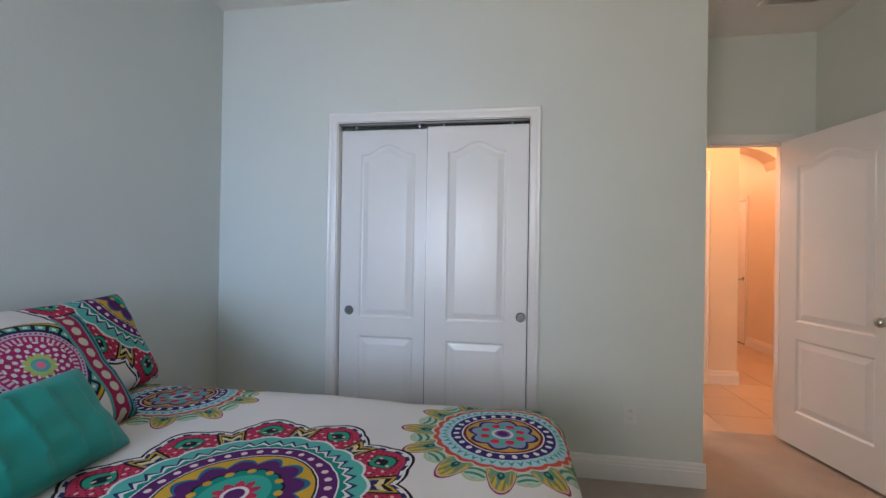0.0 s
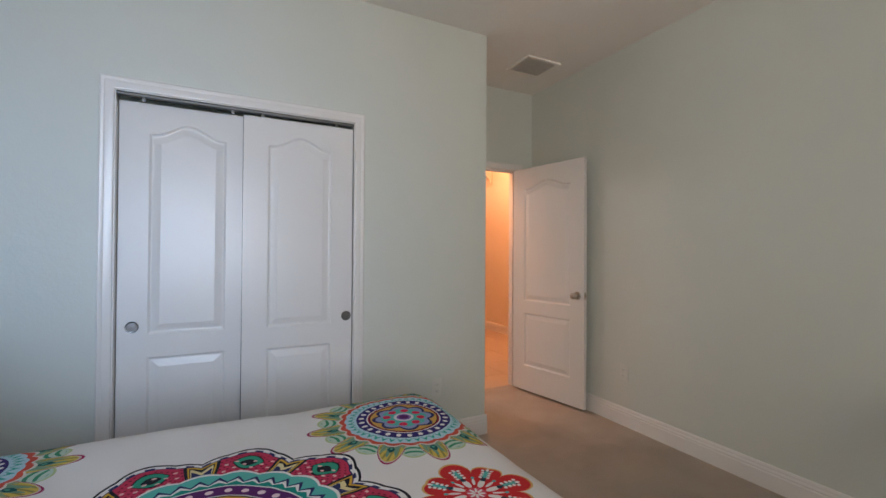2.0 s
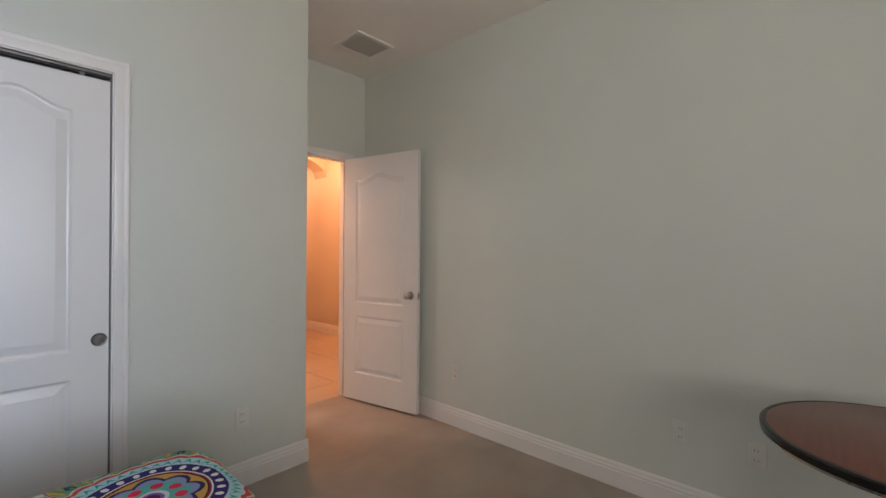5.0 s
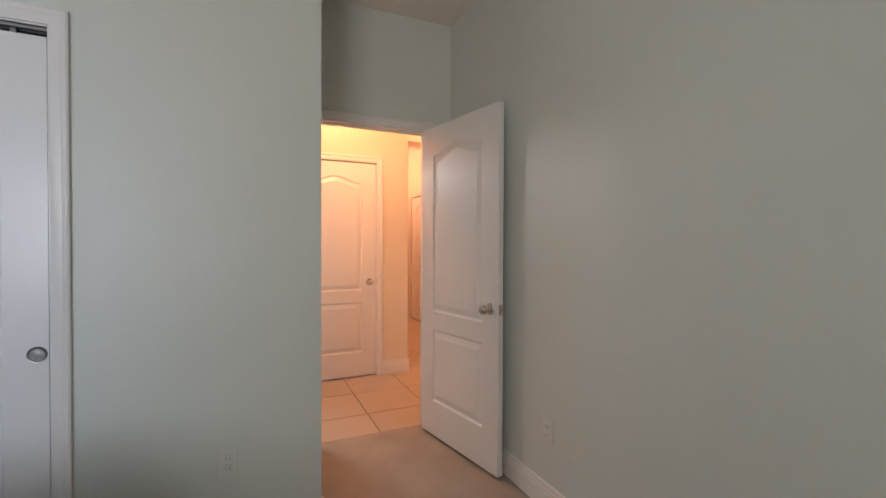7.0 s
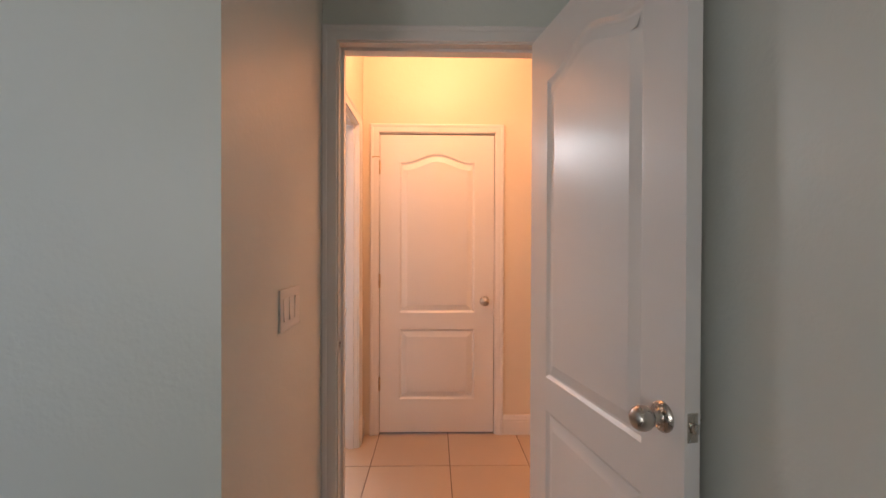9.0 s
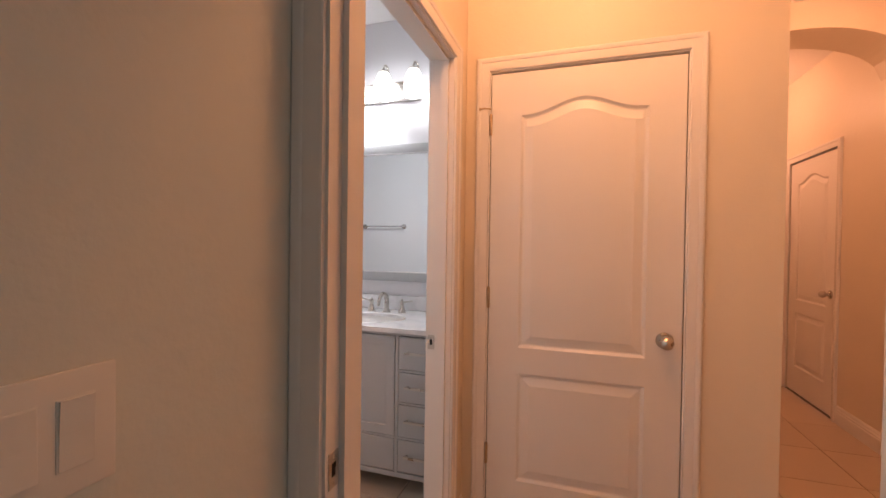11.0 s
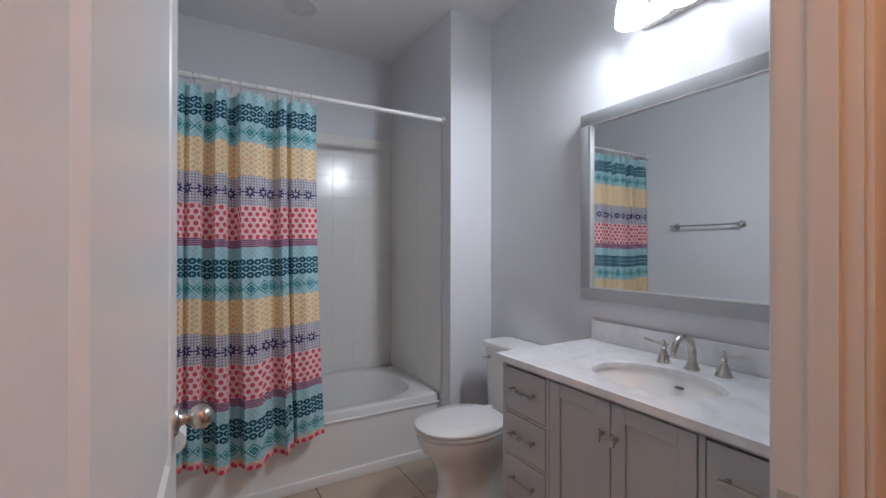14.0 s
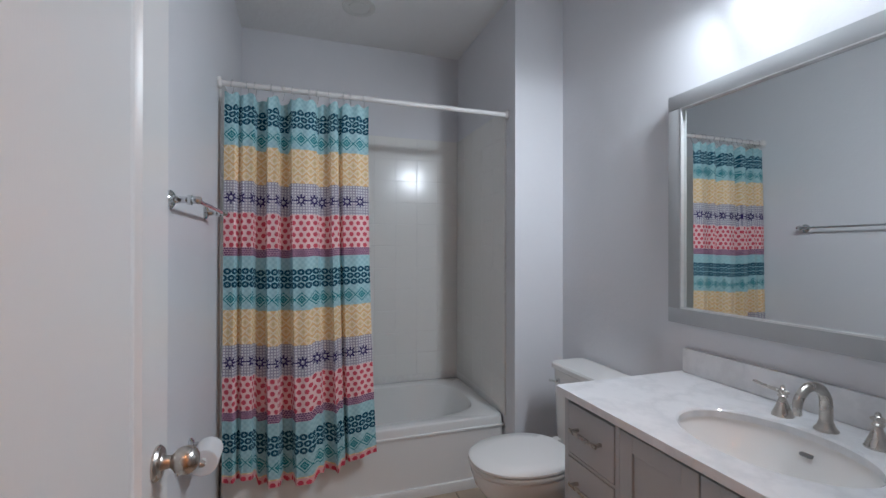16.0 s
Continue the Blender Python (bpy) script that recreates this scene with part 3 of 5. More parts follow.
# ---- trim ----
CASING = ((0.006, 0.0), (0.006, 0.009), (0.012, 0.012), (0.040, 0.014), (0.046, 0.019), (0.056, 0.020), (0.062, 0.016), (0.062, 0.0))


def casing(name, a0, a1, top, place, mat=M_TRIM, label="white painted moulded door casing"):
    """A mitred casing round an opening from a0 to a1; place(a, out, z) gives the world point."""
    bm = bmesh.new()
    rows = []
    for o, d in CASING:
        rows.append([bm.verts.new(place(a, d, z)) for a, z in ((a0 - o, 0), (a0 - o, top + o), (a1 + o, top + o), (a1 + o, 0))])
    for r, s in zip(rows, rows[1:]):
        for i in range(3):
            bm.faces.new((r[i], r[i + 1], s[i + 1], s[i]))
    return structure(name, bm, mat, label, "door casing", True)


def jamb(name, a0, a1, top, d0, d1, place, stop=None, both=True):
    """Lining of an opening, with a stop bead."""
    bm = bmesh.new()

    def slab(aa, ab, da, db, za, zb):
        vs = [bm.verts.new(place(a, d, z)) for z in (za, zb) for d in (da, db) for a in (aa, ab)]
        for q in ((0, 2, 3, 1), (4, 5, 7, 6), (0, 1, 5, 4), (2, 6, 7, 3), (1, 3, 7, 5), (0, 4, 6, 2)):
            bm.faces.new([vs[i] for i in q])

    slab(a0 - 0.018, a0, d0, d1, 0, top + 0.018)
    slab(a1, a1 + 0.018, d0, d1, 0, top + 0.018)
    slab(a0, a1, d0, d1, top, top + 0.018)
    if stop:
        s0, s1 = stop
        if both:
            slab(a0, a0 + 0.011, s0, s1, 0, top)
        slab(a1 - 0.011, a1, s0, s1, 0, top)
        slab(a0 + 0.011, a1 - 0.011, s0, s1, top - 0.011, top)
    return structure(name, bm, M_TRIM, "white painted door lining", "door frame")


casing("trim_closet", -0.537, 0.630, 2.040, lambda a, d, z: (a, CLOSET - d, z), label="white painted closet casing")
jamb("trim_closet_lining", -0.537, 0.630, 2.040, CLOSET, CLOSET + 0.1, lambda a, d, z: (a, d, z))
casing("trim_bedroom_door", 1.632, 2.397, DOOR_TOP, lambda a, d, z: (a, DOORWALL - d, z))
casing("trim_bedroom_door_hall", 1.632, 2.397, DOOR_TOP, lambda a, d, z: (a, HALL_S + d, z))
jamb("trim_bedroom_lining", 1.632, 2.397, DOOR_TOP, DOORWALL, HALL_S, lambda a, d, z: (a, d, z), (DOORWALL + 0.04, DOORWALL + 0.075))
casing("trim_hall_door", 1.620, 2.402, DOOR_TOP, lambda a, d, z: (a, HALL_N - d, z))
jamb("trim_hall_lining", 1.620, 2.402, DOOR_TOP, HALL_N, HALL_N + 0.12, lambda a, d, z: (a, d, z), (HALL_N + 0.045, HALL_N + 0.08))
casing("trim_bath_door", 3.596, 4.500, DOOR_TOP, lambda a, d, z: (HALL_W + d, a, z))
casing("trim_bath_door_inside", 3.596, 4.500, DOOR_TOP, lambda a, d, z: (BATH_E - d, a, z))
jamb("trim_bath_lining", 3.596, 4.500, DOOR_TOP, BATH_E, HALL_W, lambda a, d, z: (d, a, z), (BATH_E + 0.045, BATH_E + 0.08), False)
casing("trim_far_door", 6.76, 7.52, DOOR_TOP, lambda a, d, z: (HALL_E - d, a, z))

BASE = ((0.0, 0.0), (0.014, 0.0), (0.014, 0.085), (0.011, 0.092), (0.012, 0.100), (0.008, 0.112), (0.008, 0.120), (0.004, 0.130), (0.0, 0.132))


def baseboard(x0, y0, x1, y1, nx, ny):
    bm = bmesh.new()
    rows = [[bm.verts.new((x + nx * d, y + ny * d, h)) for x, y in ((x0, y0), (x1, y1))] for d, h in BASE]
    for r, s in zip(rows, rows[1:]):
        bm.faces.new((r[0], r[1], s[1], s[0]))
    bm.faces.new([r[0] for r in rows])
    bm.faces.new([r[1] for r in rows])
    return structure("baseboard", bm, M_TRIM, "tall white moulded baseboard", "baseboard")


baseboard(LEFT, CLOSET, -0.600, CLOSET, 0, -1)
baseboard(0.693, CLOSET, NOOK + 0.014, CLOSET, 0, -1)
baseboard(NOOK, CLOSET, NOOK, DOORWALL - 0.02, 1, 0)
baseboard(RIGHT, BACK, RIGHT, DOORWALL, -1, 0)
baseboard(LEFT, BACK, LEFT, CLOSET, 1, 0)
baseboard(LEFT, BACK, RIGHT, BACK, 0, 1)
baseboard(2.465, DOORWALL, RIGHT, DOORWALL, 0, -1)
baseboard(2.465, HALL_N, HALL_C + 0.014, HALL_N, 0, -1)
baseboard(HALL_C, HALL_N, HALL_C, 8.5, 1, 0)
baseboard(HALL_E, HALL_S, HALL_E, 6.70, -1, 0)
baseboard(HALL_E, 7.59, HALL_E, 8.5, -1, 0)
baseboard(2.465, HALL_S, HALL_E, HALL_S, 0, 1)
baseboard(HALL_W, 4.566, HALL_W, HALL_N, 1, 0)
baseboard(-0.55, BATH_S, BATH_E, BATH_S, 0, 1)
baseboard(WING_X, WING_Y, WING_X, BATH_N, 1, 0)
baseboard(WING_X, BATH_N, 0.35, BATH_N, 0, -1)


# ---- doors ----
def panel_outline(w, z0, z1, margin, arch):
    """Outline of a door panel, counter-clockwise from its lower left."""
    xa, xb = margin, w - margin
    pts = [(xa, z0), (xb, z0)]
    n = 22 if arch else 1
    for i in range(n + 1):
        x = xb + (xa - xb) * i / n
        s = 2 * (x - xa) / (xb - xa) - 1
        pts.append((x, z1 + (arch * 0.5 * (1 + math.cos(math.pi * min(1, abs(s) * 1.12))) if arch else 0)))
    return pts


def inset(pts, d):
    out, n = [], len(pts)
    for i in range(n):
        a, b, c = Vector(pts[i - 1]), Vector(pts[i]), Vector(pts[(i + 1) % n])
        e, f = (b - a).normalized(), (c - b).normalized()
        m1, m2 = Vector((-e.y, e.x)), Vector((-f.y, f.x))
        k = (m1 + m2) / max(0.3, 1 + m1.dot(m2))
        out.append(b + k * d)
    return out


def door_skin(bm, w, h, margin, y, out):
    """One face of a two-panel door with an arched upper panel, at depth y, its relief towards out."""
    lo = panel_outline(w, 0.225, 0.702, margin, 0)
    up = panel_outline(w, 0.816, 1.835, margin, 0.060)
    V = lambda x, z, d=0.0: bm.verts.new((x, y + out * d, z))
    q = lambda *p: bm.faces.new([V(*c) for c in p])
    m = margin
    q((0, 0), (m, 0), (m, h), (0, h))
    q((w - m, 0), (w, 0), (w, h), (w - m, h))
    q((m, 0), (w - m, 0), (w - m, 0.225), (m, 0.225))
    q((m, 0.702), (w - m, 0.702), (w - m, 0.816), (m, 0.816))
    arch = up[2:]
    for a, b in zip(arch, arch[1:]):
        q((b[0], b[1]), (a[0], a[1]), (a[0], h), (b[0], h))
    for pts in (lo, up):
        loops = [[V(p[0], p[1], d) for p in inset(pts, o)] for o, d in ((0, 0), (0.004, -0.003), (0.010, -0.0085), (0.016, -0.0095), (0.024, -0.008), (0.046, -0.0015), (0.052, 0.0))]
        for r, s in zip(loops, loops[1:]):
            for i in range(len(r)):
                bm.faces.new((r[i], r[(i + 1) % len(r)], s[(i + 1) % len(s)], s[i]))
        bm.faces.new(loops[-1])


def door_mesh(w, h, thick, margin):
    bm = bmesh.new()
    door_skin(bm, w, h, margin, 0, -1)
    door_skin(bm, w, h, margin, thick, 1)
    for a in ((0, 0, w, 0), (0, h, w, h)):
        bm.faces.new([bm.verts.new(p) for p in ((a[0], 0, a[1]), (a[2], 0, a[3]), (a[2], thick, a[3]), (a[0], thick, a[1]))])
    for x in (0, w):
        bm.faces.new([bm.verts.new(p) for p in ((x, 0, 0), (x, thick, 0), (x, thick, h), (x, 0, h))])
    bmesh.ops.remove_doubles(bm, verts=bm.verts, dist=1e-5)
    return bm


KNOB = ((0.0, 0.0), (0.033, 0.0), (0.033, 0.004), (0.029, 0.009), (0.017, 0.011), (0.013, 0.016), (0.012, 0.026), (0.015, 0.030), (0.022, 0.035), (0.026, 0.043), (0.027, 0.052), (0.025, 0.061), (0.019, 0.069), (0.010, 0.074), (0.001, 0.0755))


def knob(parent, x, y, z, out, reach=1.0):
    """A turned knob on a door face, pointing along y by out."""
    k = part("door_knob", lathe([(r, h * reach) for r, h in KNOB], 28, pose(x, y, z, -90 if out > 0 else 90)), M_NICKEL, parent, "satin nickel knob")
    return k


def hinge(parent, x, y, z):
    bm = bmesh.new()
    lathe(((0.001, -0.048), (0.0045, -0.047), (0.0065, -0.044), (0.0065, 0.044), (0.0045, 0.047), (0.001, 0.050)), 12, pose(x, y, z), bm)
    box(bm, x - 0.004, y + 0.003, z - 0.044, x + 0.006, y + 0.0065, z + 0.044)
    return part("hinge", bm, M_BRASS, parent, "tarnished metal hinge")


def swing_door(name, w, label, m, category="door", both=True, thick=0.035, knob_z=0.905, knob_x=None):
    d = thing(name, label, category, m)
    d["kind"] = "structure"
    part("door_leaf", door_mesh(w, 2.022, thick, 0.132), M_DOOR, d, angle=9)
    kx = w - 0.062 if knob_x is None else knob_x
    knob(d, kx, 0, knob_z, -1)
    if both:
        knob(d, kx, thick, knob_z, 1, 0.62)
    return d


# bedroom door: hinged on its frame's far post and opened back towards the long wall
d = swing_door("door_bedroom", 0.768, "white two-panel door standing open against the wall", pose(2.390, 3.398, 0.018, 0, 0, -79.8) @ pose(0, -0.035, 0))
part("latch_plate", rbox(0.766, 0.006, 0.875, 0.7700, 0.029, 0.935, 0.001), M_NICKEL, d, "satin nickel latch plate")
part("latch_bolt", rbox(0.768, 0.011, 0.895, 0.780, 0.024, 0.915, 0.003), M_NICKEL, d)
for hz in (0.22, 1.01, 1.80):
    hinge(d, -0.004, 0.039, hz)
# hall door, closed
d = swing_door("door_hall", 0.774, "closed white two-panel door with arched upper panel", pose(1.624, HALL_N + 0.003, 0.014), knob_z=0.895, both=False)
for hz in (0.33, 1.03, 1.80):
    hinge(d, -0.002, -0.005, hz)
part("latch_plate", rbox(0.7755, -0.001, 0.870, 0.7785, 0.02, 0.930, 0.001), M_BRASS, d, "dark latch plate in the gap")
_b = tube([(-0.002, -0.006, 1.87), (-0.030, -0.020, 1.872), (-0.050, -0.022, 1.868)], 0.0035, 8)
lathe(((0.001, 0), (0.007, 0.001), (0.007, 0.006), (0.001, 0.007)), 12, pose(-0.052, -0.022, 1.868, 0, 90), _b)
part("hinge_pin_stop", _b, M_BRASS, d, "brass hinge-pin door stop")
# bathroom door, opened inwards against the wall
d = swing_door("door_bath", 0.927, "white door standing open into the bathroom", pose(1.498, 3.642, 0.014, 0, 0, 177.6), knob_z=0.885)
for hz in (0.25, 0.88, 1.80):
    part("hinge", rbox(-0.003, 0.004, hz - 0.045, 0.0005, 0.031, hz + 0.045, 0.0008), M_BRASS, d, "tarnished hinge leaf let into the door's edge")
# far door
d = swing_door("door_far", 0.752, "closed white two-panel door at the far hall", pose(HALL_E + 0.004, 7.516, 0.014, 0, 0, -90), knob_z=0.92, both=False)

# closet sliding doors
def closet_leaf(x0, y, label, pull):
    d = thing("closet_door", label, "closet door", pose(x0, y, 0.022), group="sliding closet doors")
    d["kind"] = "structure"
    part("door_leaf", door_mesh(0.600, 1.985, 0.030, 0.125), M_DOOR, d, angle=9)
    bm = lathe(((0.001, -0.001), (0.029, -0.001), (0.029, 0.0025), (0.0275, 0.0045), (0.0245, 0.004), (0.022, 0.0012), (0.013, 0.0010), (0.004, 0.0018), (0.001, 0.0018)), 32, pose(pull, 0, 0.858, 90))
    part("finger_pull", bm, M_PULL, d, "round brushed metal finger pull")
    return d


closet_leaf(-0.533, CLOSET + 0.050, "white two-panel sliding closet door, slightly lowered", 0.062)
d = closet_leaf(0.024, CLOSET + 0.012, "white two-panel sliding closet door, in front", 0.567)
# added dark strip: stands for the shaded leaf edge and gap where the doors overlap
part("gap_shade_strip", box(bmesh.new(), -0.004, 0.002, 0.004, -0.0005, 0.030, 1.980), M_STEEL, d, "dark strip in place of the shaded gap at the meeting edge", smooth=False)
bm = box(bmesh.new(), -0.536, CLOSET + 0.006, 2.026, 0.629, CLOSET + 0.009, 2.039)
box(bm, -0.536, CLOSET + 0.044, 2.028, 0.629, CLOSET + 0.047, 2.039)
box(bm, -0.536, CLOSET + 0.006, 2.036, 0.629, CLOSET + 0.085, 2.039)
tagged(finish("closet_track", bm, M_STEEL), "grey metal sliding track under the closet head", "door track", kind="structure")
for x in (-0.43, -0.03, 0.12, 0.53):
    tagged(finish("track_roller", rbox(x - 0.010, CLOSET + 0.022, 2.008, x + 0.010, CLOSET + 0.036, 2.030, 0.004), M_STEEL), "small white roller bracket in the closet track", "roller", "closet rollers")

# window behind the camera
w = thing("window_1", "white framed window with daylight", "window", pose(0, 0, 0))
w["kind"] = "structure"
bm = box(bmesh.new(), -1.10, BACK - 0.09, 0.80, -1.05, BACK - 0.02, 2.10)
box(bm, 0.35, BACK - 0.09, 0.80, 0.40, BACK - 0.02, 2.10)
box(bm, -1.05, BACK - 0.09, 0.80, 0.35, BACK - 0.02, 0.85)
box(bm, -1.05, BACK - 0.09, 2.05, 0.35, BACK - 0.02, 2.10)
box(bm, -1.05, BACK - 0.08, 1.43, 0.35, BACK - 0.03, 1.47)
part("window_frame", bm, M_TRIM, w, smooth=False)
part("window_sill", rbox(-1.13, BACK - 0.05, 0.775, 0.43, BACK + 0.04, 0.80, 0.006), M_TRIM, w)
_g = Mat("window_glass", (0.9, 0.95, 1.0), 0.0)
_g.b.inputs["Transmission Weight"].default_value = 1.0
for z0, z1 in ((0.85, 1.43), (1.47, 2.05)):
    p = part("pane", box(bmesh.new(), -1.05, BACK - 0.062, z0, 0.35, BACK - 0.058, z1), _g.m, w, smooth=False)
    p.visible_shadow = False


# ---- bedroom things ----
def rounded_rect(x0, y0, x1, y1, r, step=0.03):
    pts = []
    for cx, cy, a0 in ((x1 - r, y0 + r, -90), (x1 - r, y1 - r, 0), (x0 + r, y1 - r, 90), (x0 + r, y0 + r, 180)):
        for i in range(9):
            a = radians(a0 + 90 * i / 8)
            pts.append((cx + r * math.cos(a), cy + r * math.sin(a), math.cos(a), math.sin(a)))
    out = []
    for a, b in zip(pts, pts[1:] + pts[:1]):
        n = max(1, int(math.hypot(b[0] - a[0], b[1] - a[1]) / step))
        for k in range(n):
            out.append(tuple(a[i] + (b[i] - a[i]) * k / n for i in range(4)))
    return out


BED = (-1.325, 0.40, 0.70, 1.775, 0.685)


def build_bed():
    x0, y0, x1, y1, top = BED
    bed = thing("bed", "bed under a white bedspread printed with bright mandalas", "bed")
    part("mattress", rbox(x0, y0 + 0.05, 0.34, x1 - 0.05, y1 - 0.05, top - 0.03, 0.05, 4), M_LINEN, bed)
    part("box_spring", rbox(x0, y0 + 0.06, 0.14, x1 - 0.06, y1 - 0.06, 0.34, 0.02), M_LINEN, bed)
    for lx in (x0 + 0.1, x1 - 0.16):
        for ly in (y0 + 0.14, y1 - 0.14):
            part("leg", lathe(((0.001, 0), (0.025, 0), (0.03, 0.14), (0.001, 0.14)), 12, pose(lx, ly, 0)), M_BLACK, bed)
    ring = rounded_rect(x0, y0 + 0.035, x1 - 0.035, y1 - 0.035, 0.075)
    cx, cy = (x0 + x1) / 2, (y0 + y1) / 2
    bm = bmesh.new()
    uvl = bm.loops.layers.uv.new("UVMap")
    rings = []

    def puff(x, y):
        return 0.010 * noise.noise(Vector((x * 2.2, y * 2.2, 1))) + 0.004 * noise.noise(Vector((x * 9, y * 9, 5)))

    for k in range(1, 26):
        s = k / 25
        rows = []
        for x, y, nx, ny in ring:
            px, py = cx + (x - cx) * s, cy + (y - cy) * s
            edge = min(px - x0 + 9, x1 - px, y1 - py, py - y0)
            rows.append((bm.verts.new((px, py, top + puff(px, py) - 0.012 * max(0, 1 - edge / 0.12) ** 2)), (px, py)))
        rings.append(rows)
    R = 0.055
    for k in range(1, 20):
        rows = []
        for j, (x, y, nx, ny) in enumerate(ring):
            if k <= 6:
                a = radians(90 * k / 6)
                out, down, run = R * math.sin(a), R * (1 - math.cos(a)), R * a
            else:
                d = (k - 6) / 13 * 0.46
                out, down, run = R, R + d, R * math.pi / 2 + d
                out += 0.012 * math.sin(j * 0.31 + 1.5 * math.sin(j * 0.11)) * d / 0.46 - 0.01 * d / 0.46
            if nx < -0.7:
                out *= 0.2
            rows.append((bm.verts.new((x + nx * out, y + ny * out, top - 0.012 + puff(x, y) - down)), (x + nx * run, y + ny * run)))
        rings.append(rows)
    n = len(ring)
    mid = (bm.verts.new((cx, cy, top + puff(cx, cy))), (cx, cy))

    def face(items):
        f = bm.faces.new([i[0] for i in items])
        for loop, i in zip(f.loops, items):
            loop[uvl].uv = i[1]

    for i in range(n):
        face((mid, rings[0][i], rings[0][(i + 1) % n]))
    for a, b in zip(rings, rings[1:]):
        for i in range(n):
            face((a[i], b[i], b[(i + 1) % n], a[(i + 1) % n]))
    spread = part("bedspread", bm, spread_material(), bed, "white bedspread with multicoloured mandala print")
    return bed


build_bed()


def pillow(name, w, h, depth, m, mat, label, ruffle=0.0, n=30, splay=0.0):
    """A stuffed pillow standing on its long edge: width along y, height along z."""
    bm = bmesh.new()
    uvl = bm.loops.layers.uv.new("UVMap")
    g = {}
    for side in (1, -1):
        for i in range(n + 1):
            for j in range(n + 1):
                if side < 0 and (i in (0, n) or j in (0, n)):
                    g[side, i, j] = g[1, i, j]
                    continue
                a, b = 2 * i / n - 1, 2 * j / n - 1
                t = (max(0, 1 - a ** 4) * max(0, 1 - b ** 4)) ** 0.42
                pinch = 1 - 0.07 * (1 - abs(a) ** 2) * abs(b) ** 3
                pinch2 = 1 - 0.07 * (1 - abs(b) ** 2) * abs(a) ** 3
                x = side * depth * 0.5 * t
                if ruffle:
                    fold = (a / 0.26 + 0.10 * b * b + 0.05 * b) % 1.0
                    x += side * ruffle * (fold ** 3 - 0.25) * t
                x += 0.008 * noise.noise(Vector((a * 3, b * 3, side + w)))
                g[side, i, j] = (bm.verts.new((x, a * w / 2 * pinch2 * (1 + splay * (b + 1) / 2), (b + 1) * h / 2 * pinch)), (a * w / 2, b * h / 2))
    for side in (1, -1):
        for i in range(n):
            for j in range(n):
                items = [g[side, i, j], g[side, i + 1, j], g[side, i + 1, j + 1], g[side, i, j + 1]]
                f = bm.faces.new([k[0] for k in items])
                for loop, k in zip(f.loops, items):
                    loop[uvl].uv = k[1]
    ob = finish(name, bm, mat, True, 80)
    ob.matrix_world = m
    return tagged(ob, label, "pillow", "pillows at the bed head")


M_SHAM = sham_material("printed_sham", 0.07, 0.02, 0.185, 0.195, ring_mandala)
M_SHAM2 = sham_material("printed_sham_corner", 0.36, 0.19, 0.43, 9.0)
pillow("bed_pillow", 0.70, 0.43, 0.16, pose(-0.935, 1.449, 0.690, 0, -34, 8), M_SHAM2, "pillow in a white sham with bright mandala print", splay=0.16)
pillow("bed_pillow", 0.74, 0.44, 0.17, pose(-0.98, 0.69, 0.690, 0, -34, -3), M_SHAM2, "pillow in a white sham with bright mandala print")
pillow("bed_pillow", 0.66, 0.43, 0.15, pose(-0.679, 1.094, 0.690, 0, -40, 7), M_SHAM, "white pillow with ringed mandala and red border, leaning", splay=0.17)
pillow("lumbar_pillow", 0.66, 0.27, 0.13, pose(-0.525, 0.895, 0.690, 0, -38, 5), M_TEAL, "teal satin lumbar pillow with stitched pleats", 0.0045, 100)


def build_table():
    t = thing("round_table", "round cherry-wood table with black edge", "table", pose(2.022, 0.116, 0) @ Matrix.Diagonal((1, 1, 0.982, 1)))
    part("tabletop", lathe(((0.001, 0.722), (0.3490, 0.722), (0.3560, 0.747), (0.3490, 0.750), (0.001, 0.750)), 72), M_WOOD, t, "reddish-brown polished wood top")
    part("edge_band", lathe(((0.3565, 0.7235), (0.3680, 0.7235), (0.3730, 0.730), (0.3730, 0.744), (0.3670, 0.7485), (0.3565, 0.7485), (0.3565, 0.7235)), 72), M_BLACK, t, "black rubber edge")
    part("lower_trim", lathe(((0.3640, 0.716), (0.3710, 0.716), (0.3710, 0.7235), (0.3640, 0.7235), (0.3640, 0.716)), 72), M_CHROME, t)
    part("pole", lathe(((0.001, 0.03), (0.030, 0.03), (0.030, 0.71), (0.001, 0.71)), 24), M_STEEL, t)
    part("mount_plate", rbox(-0.14, -0.14, 0.708, 0.14, 0.14, 0.722, 0.003), M_BLACK, t)
    part("foot", lathe(((0.001, 0), (0.22, 0), (0.22, 0.010), (0.18, 0.022), (0.06, 0.034), (0.001, 0.034)), 40), M_BLACK, t)
    return t


build_table()


